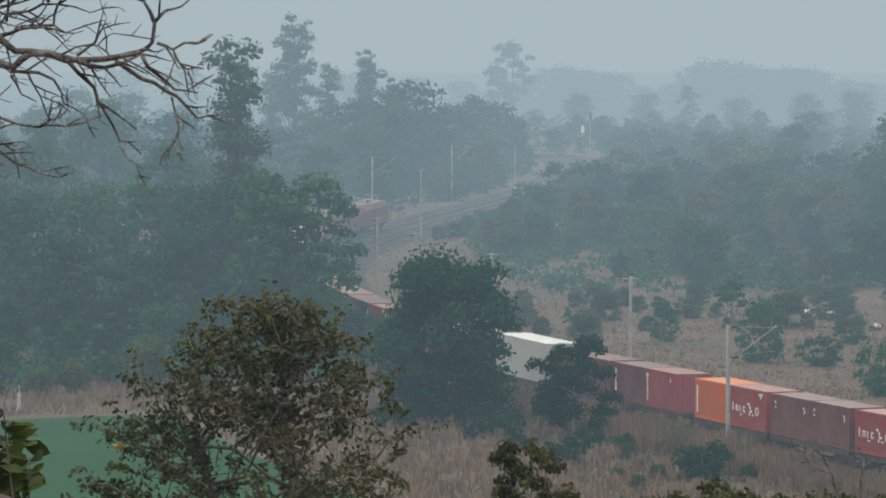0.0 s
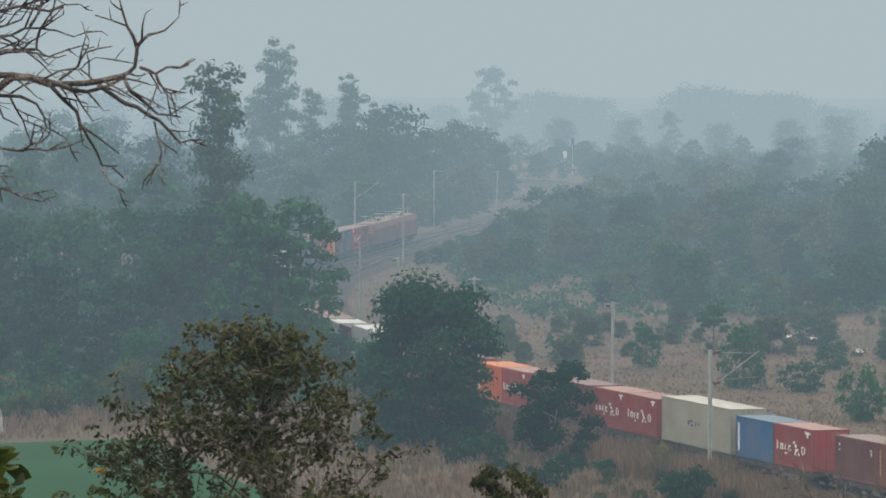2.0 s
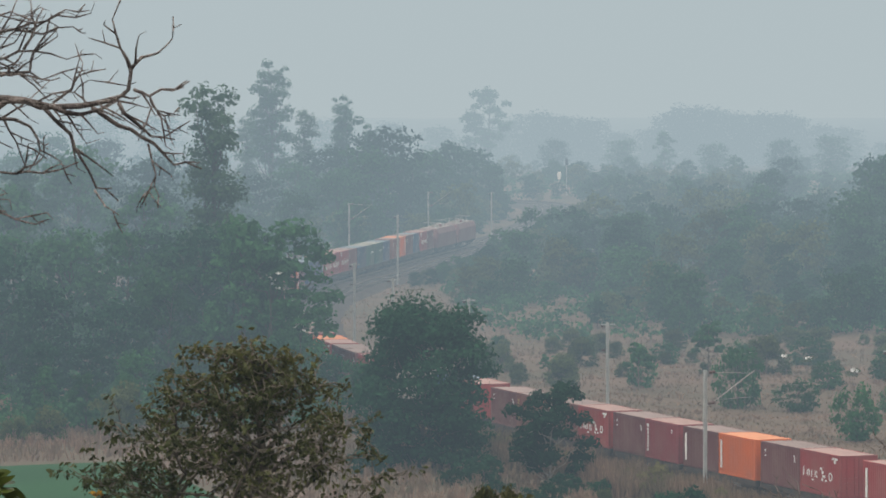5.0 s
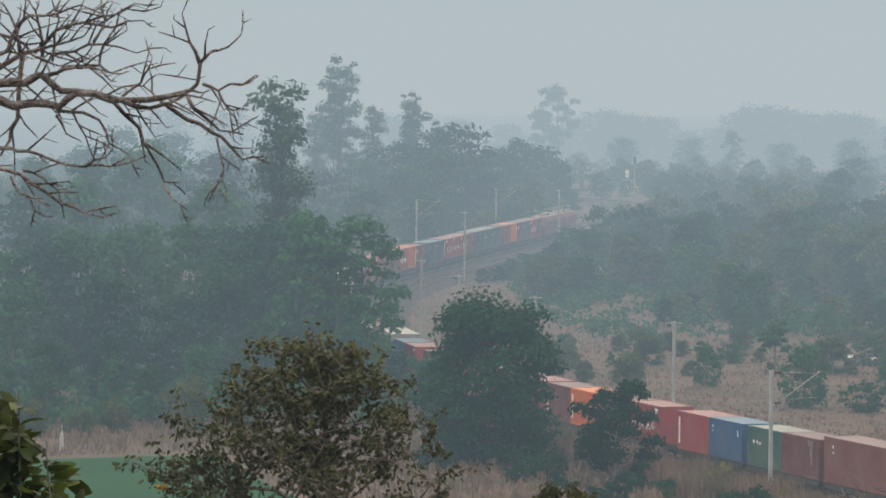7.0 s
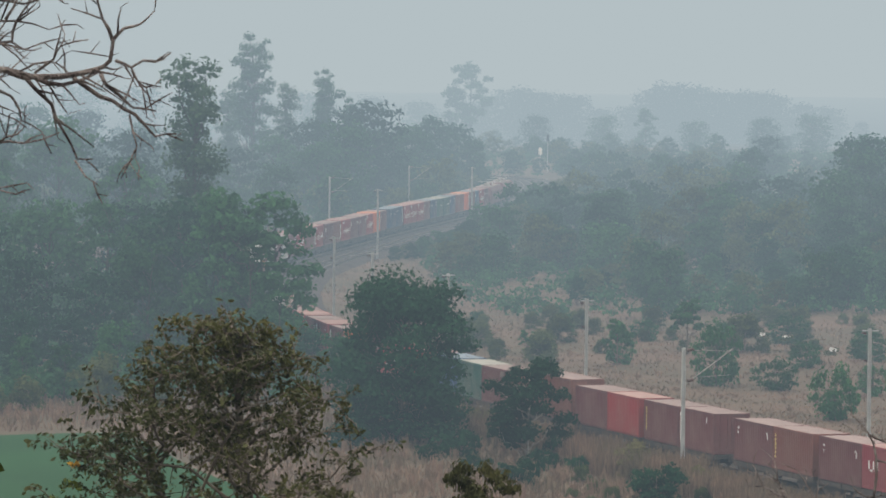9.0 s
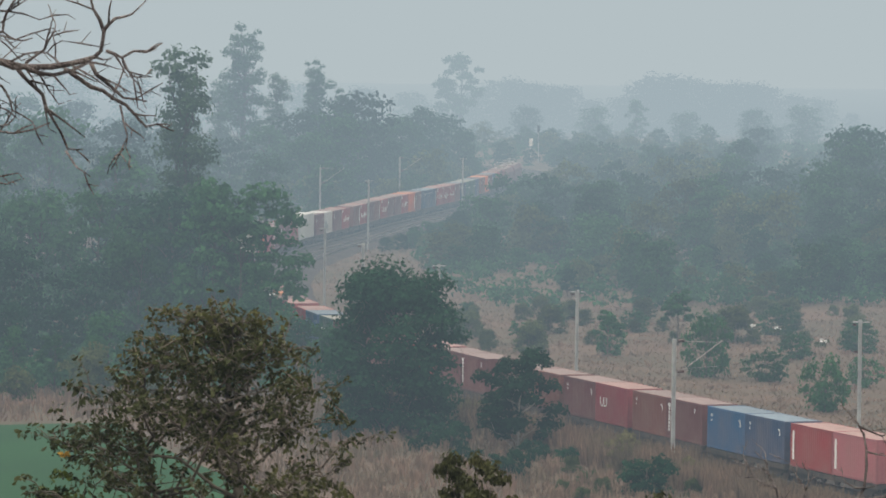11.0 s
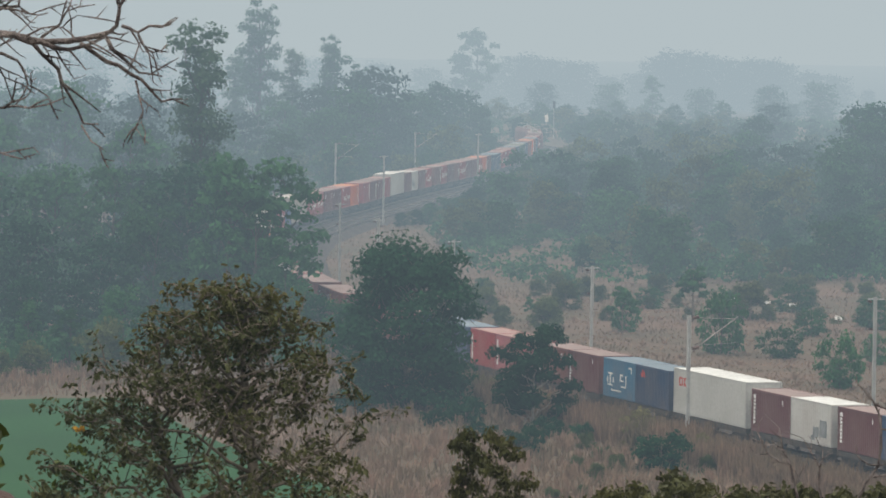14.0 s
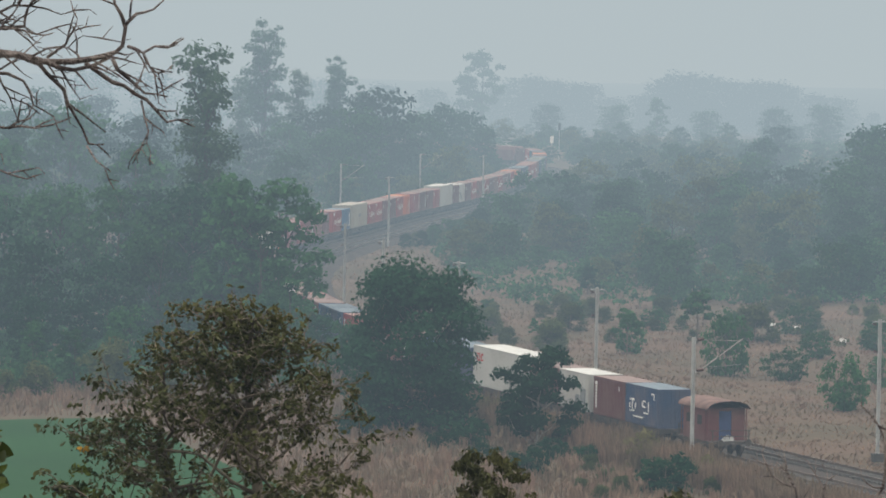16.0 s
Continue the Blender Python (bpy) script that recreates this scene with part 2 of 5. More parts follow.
PAINT = {
    "maroon": paint("maroon", (0.135, 0.042, 0.042)),
    "brown": paint("brown", (0.185, 0.060, 0.045)),
    "red": paint("red", (0.30, 0.040, 0.040)),
    "crimson": paint("crimson", (0.27, 0.045, 0.055)),
    "pink": paint("faded_red", (0.37, 0.115, 0.125)),
    "orange": paint("orange", (0.62, 0.125, 0.025)),
    "blue": paint("blue", (0.030, 0.105, 0.23)),
    "navy": paint("navy", (0.032, 0.060, 0.125)),
    "sky": paint("pale_blue", (0.055, 0.165, 0.27)),
    "green": paint("green", (0.030, 0.095, 0.075)),
    "white": mat("white_paint", (0.41, 0.405, 0.38), 0.6, (0.35, 0.34, 0.315), 0.3, 5.0, 0.05, spread=0.08, spec=0.3),
    "grey": paint("putty_grey", (0.36, 0.335, 0.275)),
    "pale": paint("pale_grey", (0.47, 0.46, 0.43)),
}
WORD = {"maroon": "dark maroon", "brown": "rust-brown", "red": "bright red", "crimson": "crimson", "pink": "faded pinkish-red", "orange": "bright orange",
        "blue": "blue", "navy": "dark navy blue", "sky": "pale blue", "green": "dark green", "white": "white", "grey": "putty-grey", "pale": "pale grey"}
ROOF = {}
for key, col in {"red": (0.40, 0.26, 0.235), "maroon": (0.30, 0.225, 0.21), "orange": (0.66, 0.28, 0.15), "blue": (0.22, 0.275, 0.32), "white": (0.66, 0.66, 0.64), "grey": (0.56, 0.53, 0.48), "green": (0.36, 0.35, 0.31)}.items():
    col = tuple(0.74 * v for v in col)
    ROOF[key] = mat(key + "_roof_dust", col, 0.8, tuple(v * 0.72 for v in col), 0.7, 9, 0.1, spread=0.1, spec=0.2)
for key, like in {"brown": "maroon", "crimson": "red", "pink": "red", "navy": "blue", "sky": "blue", "pale": "white"}.items():
    ROOF[key] = ROOF[like]
M_LETTER = mat("white_lettering", (0.78, 0.76, 0.72), 0.7, (0.6, 0.58, 0.55))
M_YELLOW = mat("yellow_lettering", (0.62, 0.46, 0.16), 0.7)
M_REDMARK = mat("red_lettering", (0.52, 0.07, 0.05), 0.7)
M_BLUEMARK = mat("blue_lettering", (0.05, 0.07, 0.16), 0.7)
M_PATCH = mat("grey_repair_paint", (0.24, 0.25, 0.25), 0.7)
M_DUST = mat("pale_scuff", (0.26, 0.19, 0.17), 0.8)
M_VANROOF = mat("van_roof_dust", (0.16, 0.095, 0.08), 0.8, (0.08, 0.045, 0.04), 1.2, 8)
M_WAGON = mat("wagon_black", (0.050, 0.042, 0.038), 0.8, (0.09, 0.065, 0.05), 1.0, 9)
M_DARKGAP = mat("dark_steel", (0.035, 0.033, 0.032), 0.8)

MARKS = {
    # kind: bars (x from the front end as a share of the length, z share, width m, height m), material
    "logo": ([(0.10, 0.50, 0.18, 0.52), (0.185, 0.47, 0.12, 0.36), (0.235, 0.47, 0.12, 0.36), (0.21, 0.53, 0.30, 0.10), (0.30, 0.47, 0.12, 0.38), (0.325, 0.33, 0.26, 0.10), (0.385, 0.47, 0.12, 0.38),
              (0.42, 0.52, 0.22, 0.10), (0.43, 0.42, 0.12, 0.18), (0.53, 0.62, 0.34, 0.14), (0.57, 0.54, 0.24, 0.20), (0.60, 0.45, 0.42, 0.16), (0.56, 0.37, 0.20, 0.20), (0.65, 0.36, 0.22, 0.14),
              (0.73, 0.47, 0.12, 0.40), (0.76, 0.55, 0.26, 0.10), (0.76, 0.39, 0.26, 0.10), (0.80, 0.47, 0.12, 0.34), (0.87, 0.90, 0.80, 0.12), (0.87, 0.84, 0.26, 0.24)], "letter"),
    "bar": ([(0.075, 0.50, 0.26, 1.75)], "letter"),
    "code": ([(0.08, 0.83, 0.36, 0.24)] + [(0.08, 0.73 - 0.085 * i, 0.26, 0.16) for i in range(7)] + [(0.80, 0.80, 0.10, 0.30)], "letter"),
    "ycode": ([(0.075, 0.80 - 0.10 * i, 0.18, 0.17) for i in range(6)], "yellow"),
    "spots": ([(0.12, 0.80, 0.16, 0.16), (0.12, 0.68, 0.12, 0.12), (0.86, 0.78, 0.20, 0.10), (0.88, 0.70, 0.10, 0.30)], "letter"),
    "block": ([(0.22, 0.62, 0.90, 0.11), (0.22, 0.48, 0.14, 0.62), (0.14, 0.46, 0.13, 0.38), (0.31, 0.46, 0.13, 0.38), (0.22, 0.33, 0.90, 0.09), (0.58, 0.62, 0.55, 0.11), (0.53, 0.53, 0.13, 0.36),
               (0.59, 0.48, 0.50, 0.09), (0.71, 0.50, 0.13, 0.66), (0.64, 0.33, 0.90, 0.09), (0.84, 0.84, 0.55, 0.10), (0.88, 0.76, 0.11, 0.30), (0.40, 0.20, 1.9, 0.10)], "letter"),
    "redblock": ([(0.085, 0.72, 0.16, 0.55), (0.105, 0.80, 0.40, 0.12), (0.105, 0.64, 0.40, 0.12), (0.125, 0.72, 0.16, 0.55), (0.155, 0.72, 0.18, 0.55), (0.18, 0.79, 0.40, 0.14), (0.18, 0.65, 0.40, 0.14)], "redmark"),
    "midmark": ([(0.40, 0.52, 0.20, 0.34), (0.44, 0.56, 0.50, 0.10), (0.45, 0.47, 0.44, 0.10), (0.50, 0.50, 0.14, 0.30), (0.55, 0.52, 0.40, 0.10)], "bluemark"),
    "star": ([(0.22, 0.80, 0.70, 0.14), (0.22, 0.80, 0.16, 0.50), (0.18, 0.74, 0.16, 0.20), (0.27, 0.74, 0.16, 0.20)], "redmark"),
    "twotone": ([(0.20, 0.62, 0.30, 0.20), (0.30, 0.63, 0.18, 0.22), (0.38, 0.61, 0.26, 0.16)], "letter"),
    "patch": ([(0.62, 0.30, 0.8, 0.6), (0.80, 0.40, 1.0, 1.0), (0.55, 0.16, 0.5, 0.3)], "grey"),
    "streak": ([(0.78, 0.86, 0.9, 0.40), (0.80, 0.66, 0.45, 0.60), (0.82, 0.45, 0.22, 0.6), (0.12, 0.80, 0.16, 0.16)], "dust"),
    "wide": ([(0.16, 0.56, 0.16, 0.50), (0.21, 0.44, 0.30, 0.12), (0.26, 0.56, 0.16, 0.50), (0.31, 0.44, 0.26, 0.12), (0.35, 0.56, 0.14, 0.50)], "letter"),
    "none": ([], "letter"),
}
MARK_MAT = {"grey": M_PATCH, "dust": M_DUST, "letter": M_LETTER, "yellow": M_YELLOW, "redmark": M_REDMARK, "bluemark": M_BLUEMARK}
W = 2.438


def ribs(length, depth=0.036, pitch=0.278):
    """Profile of a corrugated wall along its length."""
    out, x = [], 0.0
    while x < length - 0.01:
        for dx, d in ((0.0, 0.0), (0.072, 0.0), (0.140, depth), (0.210, depth)):
            if x + dx < length:
                out.append((x + dx, d))
        x += pitch
    return out + [(length, 0.0)]


SHELL = {}


def shell(length, height):
    """Meshes shared by all containers of one size: sides, ends, roof, frame, doors."""
    if (length, height) in SHELL:
        return SHELL[length, height]
    h0, h1 = 0.16, height - 0.10
    half = length / 2
    out = {}
    for side in (-1, 1):
        b = Build()
        prof = ribs(length - 0.30)
        b.sweep([[(half - 0.15 - x, side * (W / 2 - 0.012 - d), z) for x, d in prof] for z in (h0, h1)])
        out["side_wall", side] = b.mesh("side_wall")
    b = Build()
    b.sweep([[(half - 0.03 - d, -W / 2 + 0.1 + y, z) for y, d in ribs(W - 0.2)] for z in (h0, h1)])
    out["front_wall"] = b.mesh("front_wall")
    b = Build()
    b.sweep([[(half - 0.12 - x, y, height - 0.02 - d * 0.5) for x, d in ribs(length - 0.24)] for y in (-W / 2 + 0.03, W / 2 - 0.03)])
    out["roof"] = b.mesh("roof")
    b = Build()
    for x in (-half, half - 0.13):
        for y in (-W / 2, W / 2 - 0.13):
            b.box(x, y, 0.02, x + 0.13, y + 0.13, height - 0.005)
    for y in (-W / 2 + 0.004, W / 2 - 0.064):
        b.box(-half + 0.13, y, 0.03, half - 0.13, y + 0.06, h0 + 0.02)
        b.box(-half + 0.13, y, h1 - 0.02, half - 0.13, y + 0.06, height - 0.012)
    for x in (-half + 0.004, half - 0.084):
        b.box(x, -W / 2 + 0.13, h1 - 0.01, x + 0.08, W / 2 - 0.13, height - 0.012)
        b.box(x, -W / 2 + 0.13, 0.03, x + 0.08, W / 2 - 0.13, h0 + 0.02)
    out["frame"] = b.mesh("frame")
    for side in (-1, 1):
        b = Build()
        y0, y1 = sorted((side * 0.012, side * (W / 2 - 0.135)))
        b.box(-half + 0.03, y0, h0 + 0.02, -half + 0.08, y1, h1 - 0.01)
        for k in range(4):
            z = h0 + 0.10 + k * (h1 - h0 - 0.2) / 4
            b.box(-half + 0.018, y0 + 0.06, z, -half + 0.03, y1 - 0.06, z + (h1 - h0 - 0.2) / 4 - 0.12)
        out["door", side] = b.mesh("door")
        for off in (0.28, 0.78):
            b = Build()
            b.tube([(-half - 0.005, side * off, h0), (-half - 0.005, side * off, h1)], (0.022, 0.022), 6)
            for z in (0.9, 1.2):
                b.box(-half - 0.03, side * off - 0.2, z, -half + 0.0, side * off + 0.2, z + 0.04)
            out["lock_bar", side, off] = b.mesh("lock_bar")
    b = Build()
    b.box(-half + 0.1, -W / 2 + 0.05, 0.06, half - 0.1, W / 2 - 0.05, 0.15)
    out["floor"] = b.mesh("floor")
    SHELL[length, height] = out
    return out


def own_part(name, me, material, parent):
    """A part on a shared mesh, with a material of its own."""
    ob = new(name, me)
    if not me.materials:
        me.materials.append(None)
    ob.material_slots[0].link = "OBJECT"
    ob.material_slots[0].material = material
    ob.parent = parent
    return ob


def make_container(colour, mark, length, height):
    size = "long high" if length > 10 else "short"
    c = thing("container", f"{WORD[colour]} corrugated steel {size} shipping container on a flat wagon", "container", "containers of the train")
    sh = shell(length, height)
    p = PAINT[colour]
    for side in (-1, 1):
        own_part("side_wall", sh["side_wall", side], p, c)
        door = own_part("door", sh["door", side], p, c)
        for off in (0.28, 0.78):
            own_part("lock_bar", sh["lock_bar", side, off], p, door)
    own_part("front_wall", sh["front_wall"], p, c)
    own_part("frame", sh["frame"], p, c)
    own_part("floor", sh["floor"], M_DARKGAP, c)
    own_part("roof", sh["roof"], ROOF[colour], c)["label"] = "sun-bleached dusty roof sheet"
    bars, m = MARKS[mark]
    if bars:
        b = Build()
        for u, w, dx, dz in bars:
            x, z = length / 2 - u * length, w * height
            for y0, y1 in ((W / 2 - 0.011, W / 2 + 0.006), (-W / 2 - 0.006, -W / 2 + 0.011)):
                b.box(x - dx / 2, y0, z - dz / 2, x + dx / 2, y1, z + dz / 2)
        tagged(part("marking", b, MARK_MAT[m], c, "painted marking"), kind="stuff")
    return c


def wheel_mesh():
    b = Build()
    rows = []
    for y, r in ((-0.07, 0.06), (-0.07, 0.45), (-0.03, 0.46), (0.02, 0.46), (0.02, 0.485), (0.06, 0.485), (0.06, 0.06)):
        rows.append([(r * math.cos(a), y, r * math.sin(a)) for a in np.linspace(0, 2 * math.pi, 16, endpoint=False)])
    return b.sweep(rows, True).mesh("wheel")


WHEEL = wheel_mesh()


def make_wagon(kind):
    w = thing("flat_wagon", "black steel skeleton flat wagon on two bogies", "wagon", "wagons of the train")
    b = Build()
    for y in (-1.16, 1.02):
        b.box(-6.2, y, 0.66, 6.2, y + 0.14, 0.98)
    b.box(-6.35, -0.28, 0.55, 6.35, 0.28, 0.95)
    part("underframe", b, M_WAGON, w)
    for x in (-6.1, -3.0, -0.15, 0.15, 3.0, 6.1):
        part("cross_beam", Build().box(x - 0.11, -1.2, 0.72, x + 0.11, 1.2, 1.0), M_WAGON, w)
    for x in (-6.75, 6.35):
        part("coupler", Build().box(x, -0.12, 0.62, x + 0.40, 0.12, 0.88), M_WAGON, w)
    for x in (-4.6, 4.6):
        bogie = part("bogie", Build().box(x - 0.2, -0.95, 0.40, x + 0.2, 0.95, 0.60), M_WAGON, w)
        for y in (-0.98, 0.88):
            b = Build()
            rows = [[(x + dx, y + dy, z) for dy, z in ((0, z0), (0.10, z0), (0.10, z1), (0, z1))]
                    for dx, z0, z1 in ((-1.3, 0.42, 0.58), (-0.7, 0.42, 0.62), (-0.45, 0.24, 0.68), (0.45, 0.24, 0.68), (0.7, 0.42, 0.62), (1.3, 0.42, 0.58))]
            part("side_frame", b.sweep(rows, True), M_WAGON, bogie)
        for dx in (-1.0, 1.0):
            bogie_axle = Build().tube([(x + dx, -0.9, 0.485), (x + dx, 0.9, 0.485)], (0.07, 0.07), 8)
            part("axle", bogie_axle, M_WAGON, bogie)
            for y, turn in ((-0.82, 180), (0.82, 0)):
                ob = part("wheel", WHEEL, M_STEEL, bogie)
                ob.matrix_basis = pose(x + dx, y, 0.485, 0, 0, turn)
    return w


def make_van():
    """The guard's brake van at the tail: a short brown cabin with an arched roof and open end platforms."""
    v = thing("brake_van", "dark maroon brake van with arched roof and open railed platform", "brake van")
    body = PAINT["maroon"]
    b = Build().box(-3.0, -1.35, 0.85, 3.0, 1.35, 1.02)
    part("underframe", b, M_WAGON, v)
    b = Build()
    arch = [(1.48 * math.sin(a), 3.05 + 0.52 * math.cos(a)) for a in np.linspace(-1.5, 1.5, 13)]
    b.sweep([[(x, y, z) for y, z in arch] for x in (-2.55, 2.55)])
    b.sweep([[(x, y, z - 0.06) for y, z in arch] for x in (2.55, -2.55)])
    part("roof", b, M_VANROOF, v, "dusty arched sheet roof", True)
    for y in (-1.35, 1.27):
        b = Build().box(-1.9, y, 1.02, 1.9, y + 0.08, 3.12)
        wall = part("side_wall", b, body, v)
        for x in (-1.3, 0.6):
            yy = y - 0.012 if y < 0 else y + 0.092
            part("window", Build().box(x, yy - 0.008, 2.0, x + 0.7, yy + 0.008, 2.6), M_DARKGAP, wall)
    for x in (-1.9, 1.82):
        b = Build().box(x, -1.27, 1.02, x + 0.08, -0.45, 3.1).box(x, 0.40, 1.02, x + 0.08, 1.27, 3.1).box(x, -0.45, 2.9, x + 0.08, 0.40, 3.1)
        wall = part("end_wall", b, body, v)
        part("door", Build().box(x + 0.02, -0.43, 1.04, x + 0.05, 0.38, 2.88), M_BLUEMARK, wall, "dark blue door")
    for x in (-2.98, 2.9):
        for y in (-1.3, 1.22):
            px = x * 0.82
            part("post", Build().box(px, y, 1.02, px + 0.08, y + 0.08, 3.1), body, v)
        b = Build()
        for z in (1.35, 1.7):
            b.box(x + 0.01, -1.22, z, x + 0.06, 1.22, z + 0.05)
        for y in (-1.26, 1.20):
            b.box(x + 0.01, y, 1.02, x + 0.06, y + 0.06, 1.76)
            b.box(min(x, x * 0.82), y, 1.70, max(x, x * 0.82), y + 0.05, 1.75)
        part("railing", b, M_WAGON, v)
    for x in (-1.6, 1.6):
        bogie = part("bogie", Build().box(x - 1.1, -1.0, 0.42, x + 1.1, -0.9, 0.66).box(x - 1.1, 0.9, 0.42, x + 1.1, 1.0, 0.66), M_WAGON, v)
        for dx in (-0.75, 0.75):
            for y, turn in ((-0.82, 180), (0.82, 0)):
                part("wheel", WHEEL, M_STEEL, bogie).matrix_basis = pose(x + dx, y, 0.485, 0, 0, turn)
    b = Build()
    for k in range(5):
        b.tube([(-2.8 + 0.12 * k, 0.5 - 0.2 * k, 1.04), (-2.8 + 0.12 * k, 0.5 - 0.2 * k, 1.2 + 0.1 * (k % 3))], (0.16, 0.10), 7)
    part("sack", b, PAINT["white"], v, "white sacks on the platform")
    b = Build().box(-3.5, -0.12, 0.7, -3.0, 0.12, 0.95)
    part("coupler", b, M_WAGON, v)
    for y in (-0.95, 0.95):
        part("buffer", Build().tube([(-3.0, y, 1.0), (-3.5, y, 1.0), (-3.51, y, 1.0), (-3.57, y, 1.0)], (0.09, 0.09, 0.22, 0.22), 10), M_WAGON, v)
    return v


def make_loco():
    """An electric goods locomotive with its roof gear."""
    v = thing("locomotive", "dull red electric goods locomotive with white roof gear", "locomotive", "locomotives at the head")
    prof = [(-1.5, 1.0), (-1.52, 2.9), (-1.25, 3.55), (1.25, 3.55), (1.52, 2.9), (1.5, 1.0)]
    b = Build()
    k = 0.55
    rows = [[(x, y * s, 1.0 + (z - 1.0) * s2) for y, z in prof] for x, s, s2 in ((-9.6, 0.9, k), (-9.0, 0.97, 0.98), (-8.6, 1, 1), (8.6, 1, 1), (9.0, 0.97, 0.98), (9.6, 0.9, k))]
    b.sweep(rows)
    n = len(prof)
    b.f += [tuple(range(n)), tuple(reversed(range(5 * n, 6 * n)))]
    part("body", b, PAINT["maroon"], v)
    part("roof", Build().box(-8.4, -1.2, 3.53, 8.4, 1.2, 3.62), ROOF["maroon"], v, "dusty roof sheet")
    for x in (-5.5, 5.5):
        b = Build()
        for y in (-0.6, 0.6):
            b.tube([(x, y, 3.6), (x + 1.1, y * 0.8, 4.0), (x, y * 0.7, 4.35)], (0.05, 0.05, 0.05), 5)
        b.box(x - 0.1, -1.0, 4.33, x + 0.1, 1.0, 4.4)
        part("pantograph", b, M_POLE, v)
    for x, dab, words in ((-2.6, "grey", "dusty grey roof equipment"), (0.3, "brown", ""), (2.4, "white", "white roof equipment")):
        part("roof_gear", Build().box(x, -0.5, 3.62, x + 1.3, 0.5, 3.95), PAINT[dab], v, words)
    part("underframe", Build().box(-9.4, -1.35, 0.75, 9.4, 1.35, 1.02), M_WAGON, v)
    for x in (-5.5, 5.5):
        bogie = part("bogie", Build().box(x - 2.6, -1.1, 0.4, x + 2.6, -0.95, 0.75).box(x - 2.6, 0.95, 0.4, x + 2.6, 1.1, 0.75), M_WAGON, v)
        for dx in (-1.9, 0, 1.9):
            for y, turn in ((-0.82, 180), (0.82, 0)):
                part("wheel", WHEEL, M_STEEL, bogie).matrix_basis = pose(x + dx, y, 0.485, 0, 0, turn)
    return v


C20, C40 = 6.058, 12.19
# from the head of the train: five-wagon sets; colour and marking of the one long or two short boxes on each
SETS = [
    (297.6, ["", "", "maroon spots/red logo", "navy spots/maroon spots", "orange bar/brown spots"]),
    (229.7, ["navy spots/green twotone", "green twotone/navy spots", "maroon spots/red logo", "red logo/red logo", "navy code/navy spots"]),
    (161.8, ["maroon spots/orange bar", "red logo/maroon spots", "maroon spots/red logo", "brown bar/maroon spots", "red logo/brown bar"]),
    (93.9, ["red logo/maroon spots", "pale patch/maroon spots", "WHITE none", "red spots/maroon spots", "maroon bar/crimson code"]),
    (26.0, ["orange bar/red logo", "maroon spots/maroon spots", "red logo/red logo", "GREY midmark", "blue bar/red logo"]),
    (-41.9, ["maroon spots/brown ycode", "brown bar/red logo", "maroon spots/crimson code", "maroon bar/orange bar", "maroon spots/red logo"]),
    (-109.8, ["red bar/blue spots", "green twotone/maroon streak", "BROWN spots", "maroon none/red none", "maroon ycode/maroon code"]),
    (-177.7, ["maroon spots/brown ycode", "maroon spots/crimson wide", "brown spots/maroon code", "blue spots/navy spots", "red bar/pink bar"]),
    (-245.6, ["brown code/maroon code", "sky block/navy star", "WHITE redblock", "maroon code/pale patch", "maroon code/navy block"]),
]
TRAIN = []  # (thing, metres ahead of the first mark, height of its base)


def build_train():
    wagon = None
    first = {}

    def box(kind, length, height, q):
        colour, mark = kind.split()
        colour = colour.lower()
        key = (colour, mark, length)
        if key in first:
            c = copy_thing(first[key], Matrix())
        else:
            c = first[key] = make_container(colour, mark, length, height)
        TRAIN.append((c, q, 1.0))

    for q0, loads in SETS:
        for i, load in enumerate(loads):
            if not load:
                continue
            q = q0 - 13.1 * i
            mid = q - C40 / 2
            if wagon is None:
                wagon = made = make_wagon("inner")
            else:
                made = copy_thing(wagon, Matrix())
            TRAIN.append((made, mid, 0.0))
            if "/" in load:
                a, b = load.split("/")
                box(a, C20, 2.591, q - C20 / 2)
                box(b, C20, 2.591, q - C40 + C20 / 2)
            else:
                box(load, C40, 2.896, mid)
    TRAIN.append((make_van(), -245.6 - 13.1 * 4 - C40 - 3.6 - 3.2, 0.0))
    loco = make_loco()
    TRAIN.append((loco, 283.3, 0.0))
    TRAIN.append((copy_thing(loco, Matrix()), 303.9, 0.0))


build_train()
SPEED = 21.03


def motions():
    """The whole train rolls along the line at a steady pace."""
    for ob, q, z in TRAIN:
        rows = []
        for k in range(17):
            x, y, a = on_track(q + SPEED * k)
            rows.append((float(k), pose(x, y, z + float(rise(y)), 0, 0, math.degrees(a))))
        walk(ob, rows)


# ---- masts of the overhead line ----
M_TUBE = mat("weathered_tube", (0.28, 0.26, 0.24), 0.7, (0.19, 0.17, 0.15), 0.8, 9, 0.1, 0.2)


